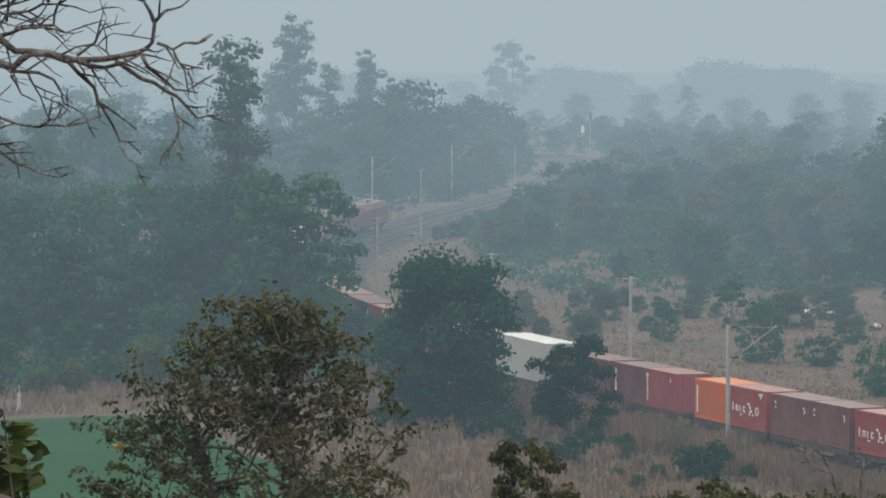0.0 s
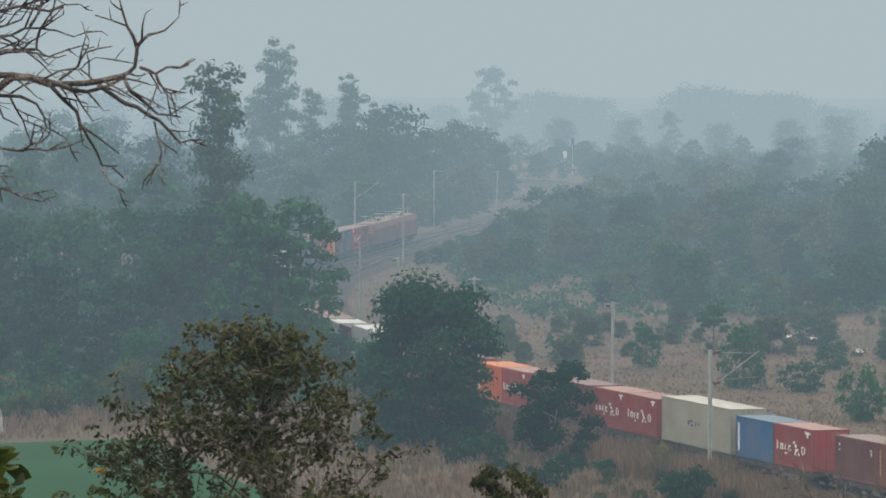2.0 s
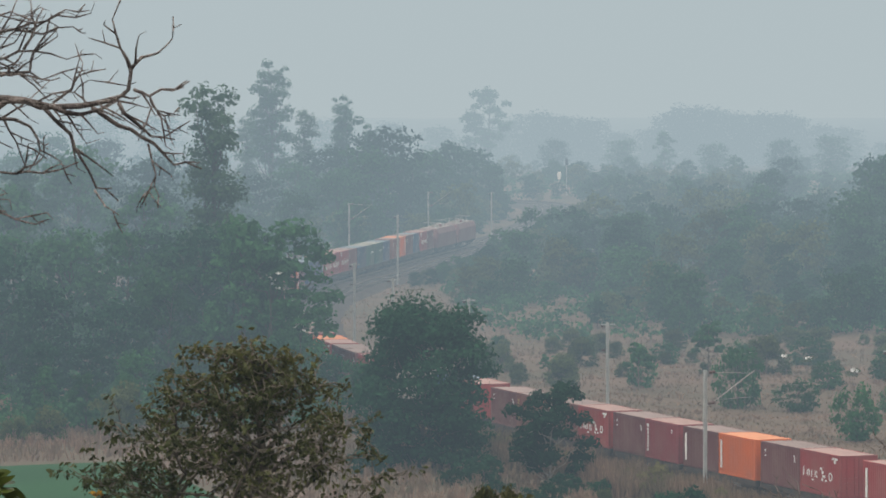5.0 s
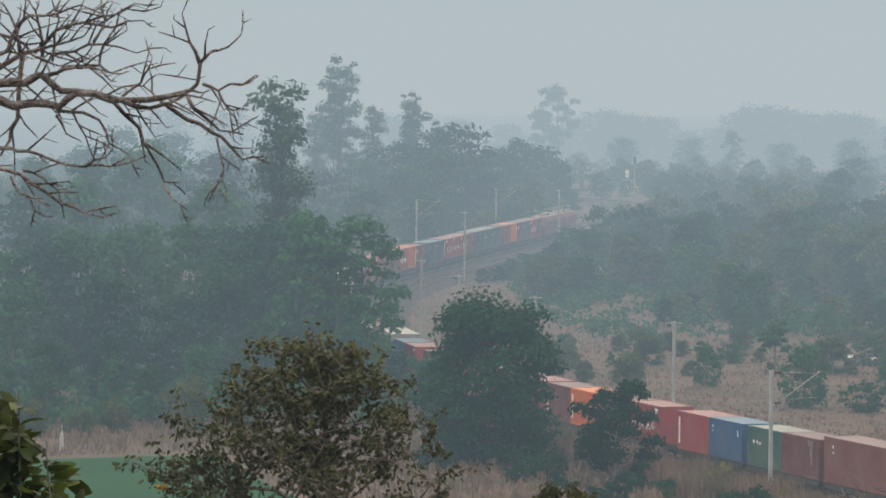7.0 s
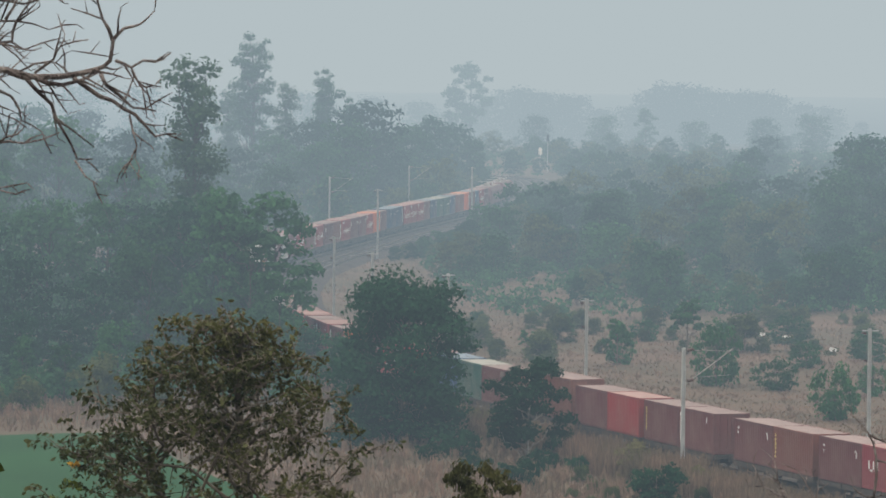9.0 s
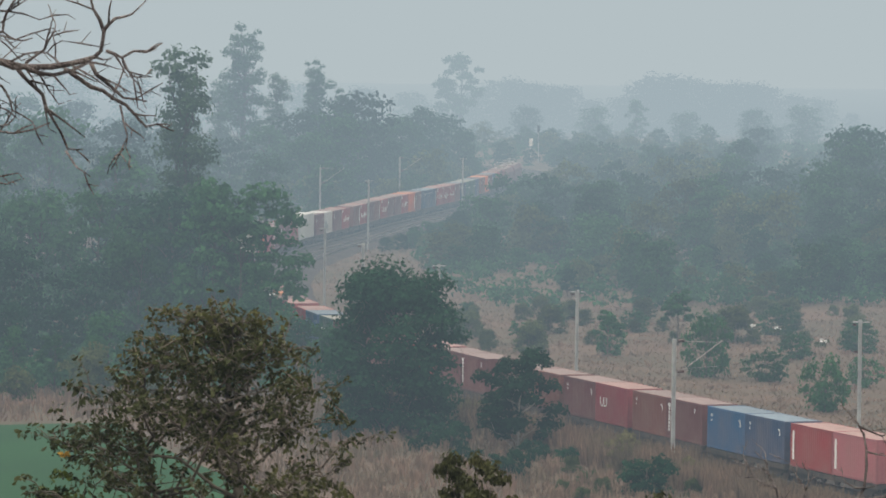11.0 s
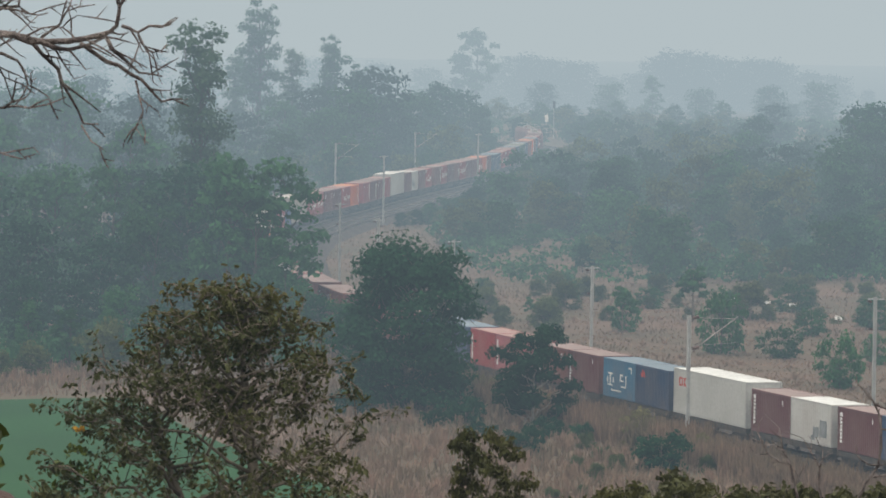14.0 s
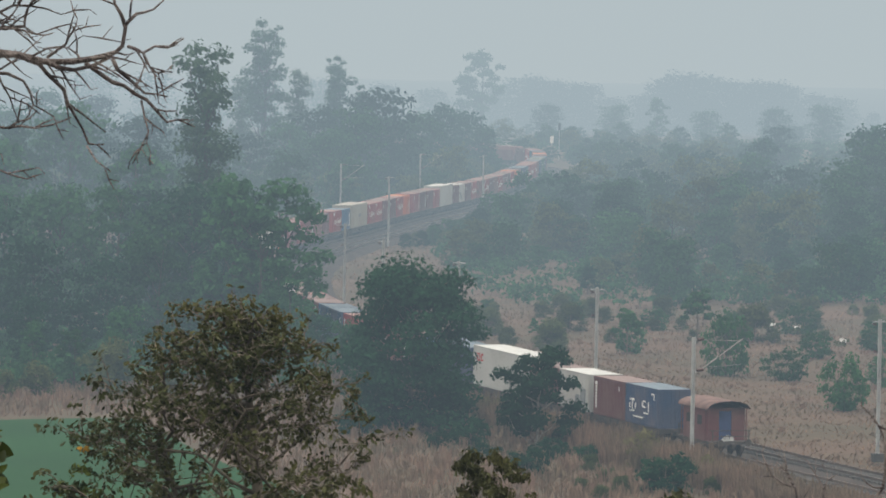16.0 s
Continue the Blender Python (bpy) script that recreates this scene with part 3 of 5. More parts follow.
def make_mast(height, arm, label):
    m = thing("overhead_line_mast", label, "mast", "masts along the line")
    p = Build()
    for y in (-0.11, 0.07):
        p.box(-0.09, y, -1.0, 0.09, y + 0.04, height)
    p.box(-0.02, -0.07, -1.0, 0.02, 0.07, height)
    part("pole", p, M_POLE, m)
    part("footing", Build().box(-0.35, -0.35, -1.3, 0.35, 0.35, -0.75), M_SLEEPER, m)
    if arm:
        part("stay_tube", Build().tube([(0, -0.15, height - 0.15), (0, -arm, height - 0.25)], (0.027, 0.024), 6), M_TUBE, m)
        part("bracket_tube", Build().tube([(0, -0.15, height - 2.3), (0, -arm - 0.1, height - 0.1)], (0.046, 0.042), 6), M_TUBE, m)
        part("register_arm", Build().tube([(0, -0.5, height - 1.9), (0, -arm, height - 1.75)], (0.018, 0.015), 6), M_TUBE, m)
        for z, y in ((height - 0.17, -0.45), (height - 2.1, -0.45)):
            part("insulator", Build().tube([(0, y + 0.22, z), (0, y + 0.2, z), (0, y - 0.2, z + 0.06), (0, y - 0.22, z + 0.06)], (0.04, 0.11, 0.11, 0.04), 8), M_CERAMIC, m)
    else:
        part("crossbar", Build().box(-0.05, -0.55, height - 0.2, 0.05, 0.5, height - 0.12), M_POLE, m)
        for y, z in ((0.5, height - 0.35), (0.4, height - 2.1)):
            part("insulator", Build().tube([(0, y - 0.25, z), (0, y, z + 0.05)], (0.07, 0.07), 6), M_CERAMIC, m)
    return m


def build_masts():
    armed = make_mast(7.7, 3.2, "grey steel mast with bracket arm beside the tracks")
    plain = make_mast(7.9, 0, "grey steel mast with short crossbar beside the tracks")
    armed.matrix_basis = pose(17.95, 296.5, 0, 0, 0, 108)
    for x, y, turn in ((-9.5, 636, 75), (1.3, 700, 75)):
        copy_thing(armed, pose(x, y, float(rise(y)), 0, 0, turn))
    plain.matrix_basis = pose(30.3, 303, 0.75, 0, 0, 97)
    for x, y in ((13.9, 349), (4.0, 385.6), (-2.4, 423), (-6.3, 456), (-2.7, 578), (10.5, 690)):
        copy_thing(plain, pose(x, y, float(rise(y)), 0, 0, 97))


build_masts()


# ---- trees ----
def leaf_cloud(rng, centres, radii, count, size, shell_from=0.55, flat=0.75, facing=0.0):
    """Many small folded leaves spread over the outer part of each clump."""
    centres, radii = np.array(centres, float), np.array(radii, float)
    pick = rng.choice(len(centres), count, p=radii**2 / (radii**2).sum())
    d = rng.normal(size=(count, 3))
    d /= np.linalg.norm(d, axis=1)[:, None]
    d[:, 2] = np.where(d[:, 2] < -0.3, -0.4 * d[:, 2], d[:, 2])
    r = radii[pick] * (shell_from + (1.08 - shell_from) * rng.random(count) ** 0.6)
    p = centres[pick] + d * r[:, None] * (1, 1, flat)
    n = rng.normal(size=(count, 3)) + d * facing
    n /= np.linalg.norm(n, axis=1)[:, None]
    a = np.cross(n, rng.normal(size=(count, 3)))
    a /= np.linalg.norm(a, axis=1)[:, None]
    b = np.cross(n, a)
    s = (size * (0.6 + 0.8 * rng.random(count)))[:, None]
    v = np.stack([p - a * s * 0.6, p + b * s * 0.34 + n * s * 0.08, p + a * s * 0.6, p - b * s * 0.34 + n * s * 0.08], 1).reshape(-1, 3)
    me = bpy.data.meshes.new("crown")
    k = np.arange(count)[:, None] * 4
    faces = (k + np.array([0, 1, 2, 3])[None]).tolist()
    me.from_pydata(v.tolist(), [], faces)
    me.update()
    return me


def limb_path(rng, a, b, wob=0.08, n=4):
    a, b = np.array(a, float), np.array(b, float)
    L = np.linalg.norm(b - a)
    pts = [a + (b - a) * u for u in np.linspace(0, 1, n)]
    return [tuple(p + (rng.normal(size=3) * wob * L * (0 < i < n - 1))) for i, p in enumerate(pts)]


def make_tree(seed, height, width, shape, count, leaf, leaves, bark, name="tree", clumps=16, label="", trunk_r=None, group="", low=None, big=1.0, belly=0.38, twigs=3, inner=0.30, point=0.0):
    """A tapered trunk, limbs to every clump, and a crown of leaves. Shapes: dome, tall, bush, cone, airy."""
    rng = np.random.default_rng(seed)
    low0, flat = {"dome": (0.14, 0.8), "tall": (0.30, 1.0), "bush": (0.03, 0.85), "cone": (0.15, 0.9), "airy": (0.3, 0.8)}[shape]
    low = low0 if low is None else low
    cs, rs = [], []
    for i in range(clumps):
        u = (i + rng.random()) / clumps
        a = i * 2.4 + rng.random() * 1.5
        z = low + (1 - low) * 0.91 * u
        if shape in ("dome", "bush", "airy"):
            mid = low + (1 - low) * belly
            reach = math.sqrt(max(0.06, 1 - ((z - mid) / (1.03 - mid)) ** 2)) if z > mid else 0.82 + 0.18 * (z - low) / max(0.01, mid - low)
            reach *= (inner + (1 - inner) * math.sqrt(rng.random())) * (1 - point * u)
            r = (0.19 if shape != "airy" else 0.14) * (0.7 + 0.6 * rng.random())
        elif shape == "tall":
            z = low + (0.97 - low) * u
            reach = (1 - 0.45 * u**3) * (0.40 + 0.60 * rng.random()) * (0.6 if 0.55 < u < 0.68 else 1.0)
            r = 0.19 * (0.6 + 0.8 * rng.random()) * (1.05 - 0.4 * u**2)
        else:
            reach = (1.0 - 0.82 * u) * (0.3 + 0.7 * rng.random())
            r = 0.17 * (0.6 + 0.6 * rng.random()) * (1.1 - 0.5 * u)
        r *= width * big
        reach = max(0, reach * width / 2 - r * 0.5)
        cs.append((math.cos(a) * reach, math.sin(a) * reach, z * height - r * 0.2))
        rs.append(r)
    t = thing(name, label, "bush" if name == "bush" else "tree", group)
    b = Build()
    r0 = trunk_r or height * 0.013 + 0.03
    lean = rng.normal(size=2) * height * 0.02
    spine = [(lean[0] * u * u, lean[1] * u * u, -0.9 + u * (height * 0.86 + 0.9)) for u in np.linspace(0, 1, 6)]
    b.tube(spine, [r0 * 1.25, r0, r0 * 0.8, r0 * 0.6, r0 * 0.4, r0 * 0.12], 7)
    for c, r in zip(cs, rs):
        u = min(0.85, max(0.05, c[2] / (height * 0.86) - 0.2))
        start = (lean[0] * u * u, lean[1] * u * u, u * (height * 0.86 + 0.9) - 0.9)
        b.tube(limb_path(rng, start, c), [r0 * 0.42 * (1 - u * 0.6), r0 * 0.3, r0 * 0.18, r0 * 0.08], 5 if twigs else 3)
        for _ in range(twigs):
            d = rng.normal(size=3)
            tip = tuple(np.array(c) + d / np.linalg.norm(d) * r * 0.9)
            b.tube([c, tip], [r0 * 0.09, r0 * 0.03], 4)
    part("trunk", b, bark, t, smooth=True)
    part("crown", leaf_cloud(rng, cs, rs, count, leaf, 0.3, flat, 1.8), leaves, t)
    return t


def place(proto, x, y, scale=1.0, turn=0.0, tall=1.0, label="", group=""):
    m = pose(x, y, float(ground_z(x, y)) - 0.05, 0, 0, turn) @ Matrix.Diagonal((scale, scale, scale * tall, 1))
    return tagged(copy_thing(proto, m), label, "", group)


def plant_once(proto, x, y, turn=0.0):
    proto.matrix_basis = pose(x, y, float(ground_z(x, y)) - 0.05, 0, 0, turn)


def build_trees():
    rng = np.random.default_rng(11)
    # trees standing alone before and beside the line
    plant_once(make_tree(1, 11.9, 11.0, "dome", 25000, 0.28, M_LEAF_DARK, M_BARK, clumps=46, low=0.05, big=0.92, label="dense dark green round tree beside the tracks"), 0.2, 322, 40)
    plant_once(make_tree(2, 7.1, 6.3, "airy", 8500, 0.23, M_LEAF_DARK, M_PALEBARK, clumps=30, low=0.16, label="small dark green tree with pale trunk in dry grass", trunk_r=0.10), 8.5, 308, 10)
    low = make_tree(3, 2.3, 4.0, "bush", 2600, 0.20, M_LEAF_DARK, M_BARK, "bush", 14, "low dark green bush in dry grass")
    plant_once(low, 15.6, 283, 0)
    for x, y, s in ((7.6, 292, 0.75), (9.5, 304, 0.6), (5.0, 298, 0.6), (11.5, 302, 0.5), (4.2, 312, 0.8), (-3.5, 316, 0.8), (2.0, 309, 0.5)):
        place(low, x, y, s, rng.random() * 360)
    slope_bushes = []
    for x, y, s, t in ((25.6, 379, 1.15, 1.75), (31.9, 344, 1.05, 1.5), (18.9, 403, 0.75, 1.5)):
        slope_bushes.append((x, y, s, t))
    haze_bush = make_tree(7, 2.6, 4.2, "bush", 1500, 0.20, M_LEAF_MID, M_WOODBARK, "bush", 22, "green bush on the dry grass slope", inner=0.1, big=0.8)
    plant_once(haze_bush, 30.2, 376, 20)
    for x, y, s, t in slope_bushes:
        place(haze_bush, x, y, s, rng.random() * 360, t, "tall green bush on the dry grass slope")
    for x, y, s, t in ((34.5, 398, 0.9, 1.0), (37.5, 372, 0.8, 1.2), (22.5, 432, 0.8, 1.0), (29.5, 428, 0.9, 1.0), (36, 436, 1.1, 1.0), (15.5, 446, 0.7, 1.0), (41, 410, 1.0, 1.1), (33.5, 362, 0.5, 1.0), (7.5, 455, 0.6, 1.0)):
        place(haze_bush, x, y, s, rng.random() * 360, t)
    pale = make_tree(5, 3.4, 4.4, "bush", 3000, 0.22, M_LEAF_OLIVE, M_BARK, "bush", 16, "olive-green scrub bush on the dry grass slope")
    plant_once(pale, 30.6, 417)
    for _ in range(44):
        y = 405 + 75 * rng.random()
        x = float(track_x(y)) + 14 + (0.1 * y - float(track_x(y)) - 10) * rng.random()
        place(pale, x, y, 0.3 + 0.5 * rng.random() ** 2, rng.random() * 360)
    for _ in range(14):
        y = 264 + 40 * rng.random()
        x = 0.028 * y + (float(track_x(y)) - 6 - 0.028 * y) * rng.random()
        place(pale, x, y, 0.14 + 0.2 * rng.random(), rng.random() * 360)
    scrub = make_tree(6, 2.4, 2.8, "bush", 1500, 0.16, M_LEAF_DRY, M_BARK, "bush", 14, twigs=0, label="dry brown scrub along the ballast")
    plant_once(scrub, *on_track(20, -4.4)[:2])
    for _ in range(34):
        x, y, _a = on_track(6 + 90 * rng.random(), -3.6 - 2.5 * rng.random())
        place(scrub, x, y, 0.5 + 0.35 * rng.random(), rng.random() * 360)
    lone = make_tree(4, 5.0, 3.4, "airy", 2600, 0.22, M_LEAF_MID, M_BARK, clumps=14, low=0.42, label="small dark tree on the dry grass slope")
    plant_once(lone, 25.3, 413)
    place(lone, 11.3, 414.5, 0.5, 120, 0.9)
    place(lone, 18.5, 399, 0.85, 200, 1.0)
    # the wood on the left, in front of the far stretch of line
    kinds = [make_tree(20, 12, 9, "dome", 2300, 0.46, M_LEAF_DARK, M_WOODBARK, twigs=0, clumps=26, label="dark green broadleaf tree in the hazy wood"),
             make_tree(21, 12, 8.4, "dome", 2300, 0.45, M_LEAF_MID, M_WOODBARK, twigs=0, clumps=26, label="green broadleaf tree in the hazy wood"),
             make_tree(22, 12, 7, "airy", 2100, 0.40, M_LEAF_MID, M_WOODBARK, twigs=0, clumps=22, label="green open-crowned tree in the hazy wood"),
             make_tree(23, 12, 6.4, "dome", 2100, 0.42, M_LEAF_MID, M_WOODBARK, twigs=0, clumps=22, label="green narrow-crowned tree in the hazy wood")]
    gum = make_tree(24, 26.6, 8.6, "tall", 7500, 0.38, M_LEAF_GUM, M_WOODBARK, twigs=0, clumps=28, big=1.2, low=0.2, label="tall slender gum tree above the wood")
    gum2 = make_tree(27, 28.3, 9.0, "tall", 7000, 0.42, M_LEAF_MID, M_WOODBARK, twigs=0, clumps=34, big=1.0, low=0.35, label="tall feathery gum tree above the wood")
    shrub = make_tree(26, 4, 5, "bush", 2000, 0.30, M_LEAF_OLIVE, M_BARK, "bush", 14, "pale olive shrub at the edge of the wood")
    plant_once(gum, -19.2, 436)
    plant_once(gum2, -25.1, 800)
    place(gum2, -13.2, 820, 0.80, 60)
    place(gum, -19.0, 790, 0.76, 90)
    place(gum, -29.5, 810, 0.70, 200)
    place(gum2, -8.3, 790, 0.64, 20)
    for x, y, h, w in ((-4.9, 740, 17.8, 0), (-8.6, 700, 15.5, 1), (-14, 740, 15, 0), (-19, 720, 13, 1), (-24, 700, 11, 0), (-17, 640, 10.5, 1), (0.9, 780, 14.2, 1), (5.9, 830, 14.4, 0), (10.0, 850, 12.8, 0), (-1.6, 750, 13.5, 1),
                       (2.0, 790, 13.5, 0), (12.2, 838, 10.5, 1), (-6, 770, 14, 0), (-12, 690, 12, 1), (-26, 650, 11, 1), (-32, 700, 12, 0),
                       (-14.6, 390, 15.6, 3), (-10.3, 391, 15.4, 3), (-12.4, 388, 12.5, 2), (-18.5, 408, 14, 0), (-9.6, 380, 9.5, 2), (-8.6, 373, 5.9, 1), (-6.8, 368, 5.2, 0), (-10.6, 379, 6.6, 1), (-5.0, 363, 5.2, 1), (-3.6, 358, 5.4, 0)):
        place(kinds[w], x, y, h / 12, rng.random() * 360, 1.0, group="trees of the wood")
    for depth, tall, gap in ((640, 14.6, 7.4), (560, 14.4, 7.0), (480, 13.6, 6.6), (440, 12.6, 6.0), (412, 11.2, 5.6), (390, 9.0, 5.0), (370, 6.8, 4.2), (355, 4.6, 3.6)):
        x = min((-0.053 if depth > 450 else -0.0265) * depth, float(track_x(depth)) - 5.5)
        x -= gap * 0.35
        while x > -0.098 * depth - 4:
            y = depth + rng.normal() * 7
            k = int(rng.integers(4))
            place(kinds[k], x, y, tall / 12 * (0.82 + 0.34 * rng.random()), rng.random() * 360, 0.9 + 0.2 * rng.random(), group="trees of the wood")
            x -= gap * (0.75 + 0.5 * rng.random())
    plant_once(kinds[0], -54, 470), plant_once(kinds[1], -55, 430), plant_once(kinds[2], -56, 400), plant_once(kinds[3], -28, 530)
    plant_once(shrub, -21.9, 346)
    for x, y, s in ((-27, 345, 0.6), (-33, 343, 0.7), (-38, 341, 0.5), (-29.5, 342, 0.5), (-17, 340, 0.5)):
        place(shrub, x, y, s, rng.random() * 360)
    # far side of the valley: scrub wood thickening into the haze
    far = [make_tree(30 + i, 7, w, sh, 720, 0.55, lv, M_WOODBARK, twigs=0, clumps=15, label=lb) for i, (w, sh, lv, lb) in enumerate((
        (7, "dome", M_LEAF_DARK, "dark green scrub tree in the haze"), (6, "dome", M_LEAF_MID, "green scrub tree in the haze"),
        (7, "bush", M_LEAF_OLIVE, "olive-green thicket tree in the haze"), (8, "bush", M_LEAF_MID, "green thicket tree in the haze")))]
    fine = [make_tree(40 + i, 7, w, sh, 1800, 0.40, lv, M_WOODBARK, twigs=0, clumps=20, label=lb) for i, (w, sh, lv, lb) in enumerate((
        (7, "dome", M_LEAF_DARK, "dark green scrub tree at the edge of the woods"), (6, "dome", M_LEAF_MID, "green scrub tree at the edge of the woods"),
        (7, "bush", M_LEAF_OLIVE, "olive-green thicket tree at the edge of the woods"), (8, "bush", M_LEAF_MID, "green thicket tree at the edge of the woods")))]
    for i, p in enumerate(far + fine):
        plant_once(p, 56 + 6 * i, 560 + 25 * i)
    spots = []
    while len(spots) < 640:
        y = 480 + 560 * rng.random() ** 1.3
        half = 0.097 * y + 6
        x = -half + 2 * half * rng.random()
        off = x - track_x(min(y, 1130))
        if y < 1130 and off < 10.5 + max(0, (y - 860) * 0.02) and not (y > 640 and off < -6):
            continue
        if y < 640 and x < 3 + max(0, 560 - y) * 0.1:
            continue
        if y < 510 and rng.random() < 0.5:
            continue
        s = 0.42 + 0.9 * rng.random() ** 2.2 * min(1, max(0.35, (1050 - y) / 250))
        back = float(np.interp(x / y, [-0.02, -0.0034, 0.0098, 0.0234, 0.0275], [590, 655, 707, 791, 850]))
        if x / y < 0.032 and y < back:
            s = min(s, max(0.14, (26.7 - (24.0 - float(rise(back))) * y / back - float(rise(y))) / 7.5))
        spots.append((y, x, s, rng.random() * 360, 0.8 + 0.35 * rng.random(), int(rng.integers(4))))
    for y in np.arange(575, 880, 5.0):
        for _ in range(2):
            yy = y + rng.normal() * 3
            spots.append((yy, float(track_x(yy)) + 10.2 + 4 * rng.random(), float(np.interp(yy, [575, 635, 700, 760, 850, 880], [0.26, 0.30, 0.36, 0.34, 0.26, 0.20])) + 0.10 * rng.random(), rng.random() * 360, 0.85 + 0.3 * rng.random(), int(rng.integers(4))))
    for _ in range(90):
        y = 1050 + 800 * rng.random() ** 1.2
        spots.append((y, (2 * rng.random() - 1) * (0.1 * y + 5), 0.4 + 0.5 * rng.random(), rng.random() * 360, 1.0, int(rng.integers(4))))
    for y in np.arange(700, 880, 5.0):
        spots.append((y, float(track_x(y)) - 6.5 - 5 * rng.random(), 0.4 + 0.4 * rng.random(), rng.random() * 360, 1.0, int(rng.integers(4))))
        if y > 840:
            for _ in range(3):
                spots.append((y, float(track_x(y)) + 9.5 + 16 * rng.random(), 0.5 + 0.5 * rng.random(), rng.random() * 360, 1.0, int(rng.integers(4))))
    edge = np.random.default_rng(19)
    for _ in range(90):
        y = 490 + 420 * edge.random() ** 1.3
        spots.append((y, y * (0.094 + 0.024 * edge.random()), 0.6 + 0.5 * edge.random(), edge.random() * 360, 1.0, int(edge.integers(4))))
    spots.sort()
    for y, x, s, turn, tall, k in spots[:150]:
        place(fine[k], x, y, s, turn, tall, group="scrub trees of the far slope")
    for k, p in enumerate(far):
        crown = next(c for c in p.children if c.name.startswith("crown")).data
        co = np.empty(len(crown.vertices) * 3)
        crown.vertices.foreach_get("co", co)
        co = co.reshape(-1, 3)
        all_v = []
        for y, x, s, turn, tall, kk in spots[150:]:
            if kk == k:
                c, sn = math.cos(radians(turn)), math.sin(radians(turn))
                all_v.append(np.c_[co[:, 0] * c - co[:, 1] * sn, co[:, 0] * sn + co[:, 1] * c, co[:, 2] * tall] * s + (x, y, float(ground_z(x, y))))
        all_v = np.concatenate(all_v)
        me = bpy.data.meshes.new("far_woods")
        me.from_pydata(all_v.tolist(), [], np.arange(len(all_v)).reshape(-1, 4).tolist())
        me.materials.append(crown.materials[0])
        tagged(part("far_woods", me, None), "dense green woods fading into the haze", "woods", kind="stuff")
    # trees that top the scrub
    for x, y, h, w in ((24.5, 575, 8.0, 0), (45, 640, 8.5, 0), (50.3, 700, 10.2, 1), (47, 600, 7.5, 1), (56.3, 760, 11, 0), (60, 622, 13.8, 1), (55.3, 600, 11.8, 1), (64.1, 640, 15.6, 0), (67, 610, 13, 1), (59, 585, 10.5, 1), (68, 700, 14, 0),
                       (38, 640, 7.2, 3), (30, 640, 7.5, 1), (69.9, 900, 9.0, 0), (53, 655, 9.0, 0), (43, 560, 6.5, 1), (51, 545, 7, 0), (56, 530, 8, 1)):
        place(kinds[w], x, y, h / 12, rng.random() * 360, group="trees of the far slope")
    # groves on the skyline
    kinds += [make_tree(71, 12, 9.4, "dome", 3600, 0.44, M_LEAF_DARK, M_BARK, twigs=0, clumps=70, low=0.03, big=1.05, belly=0.5, inner=0.15, label="broad dome-crowned tree on the hazy skyline"),
              make_tree(72, 12, 10.4, "dome", 3600, 0.44, M_LEAF_MID, M_BARK, twigs=0, clumps=70, low=0.03, big=1.0, belly=0.55, inner=0.15, label="wide round-crowned tree on the hazy skyline")]
    plant_once(kinds[4], 232, 2380), plant_once(kinds[5], 262, 2400)
    for x, y, h, w in ((24.7, 1700, 31.5, 2), (20.5, 1720, 22.0, 3), (56.9, 2400, 29, 5), (68, 2380, 27, 4), (78, 2400, 25.5, 5), (90, 2420, 25.5, 4), (42, 2440, 22, 5), (67.4, 1300, 13.5, 3), (128, 2400, 28, 4), (138, 2390, 32, 4), (149, 2430, 30, 5),
                       (160, 2400, 28, 4), (171, 2410, 28, 5), (182, 2400, 28, 4), (193, 2450, 27, 5), (204, 2400, 22, 4), (218, 2400, 20, 5), (118, 2420, 20, 5), (104, 2440, 18, 4), (40, 1400, 11, 4), (84, 1350, 10, 5), (100, 1300, 11, 4),
                       (118, 1350, 12, 5), (60, 1400, 11, 5), (-75, 2300, 25, 4), (-100, 2300, 24, 5), (-130, 2350, 27, 4), (-155, 2300, 27, 5), (-45, 2350, 24, 5), (-15, 2400, 23, 4), (10, 2400, 21, 5),
                       (-60, 900, 13, 0), (-72, 920, 14, 1), (-48, 880, 11, 1), (-66, 780, 13, 1), (-55, 740, 13, 0)):
        wide = 1.2 if w > 3 else 1.0
        place(kinds[w], x, y, h / 12 * wide, rng.random() * 360, 1 / wide, group="trees of the skyline")


build_trees()


def build_thicket():
    """Low growth that covers the floor of the woods."""
    rng = np.random.default_rng(77)
    cs, rs = [], []
    while len(cs) < 3200:
        y = 345 + 760 * rng.random() ** 1.3
        half = 0.097 * y + 5
        x = -half + 2 * half * rng.random()
        off = x - track_x(y)
        left = off < -6.5 and (y > 355 or x < -30) and not 520 < y < 620
        right = off > 12 and y > 478 and not (y < 600 and x < 2 + max(0, 560 - y) * 0.1)
        if not (left or right):
            continue
        r = 0.9 + 1.1 * rng.random()
        if -0.03 < x / y < 0.036 and 640 < y < 880:
            r *= 0.55
        cs.append((x, y, float(ground_z(x, y)) + r * 0.35))
        rs.append(r)
    t = part("undergrowth", leaf_cloud(rng, cs, rs, 115000, 0.50, 0.4, 0.8, 1.2), M_LEAF_MID)
    tagged(t, "tangled green undergrowth on the floor of the woods", "undergrowth", kind="stuff")


build_thicket()


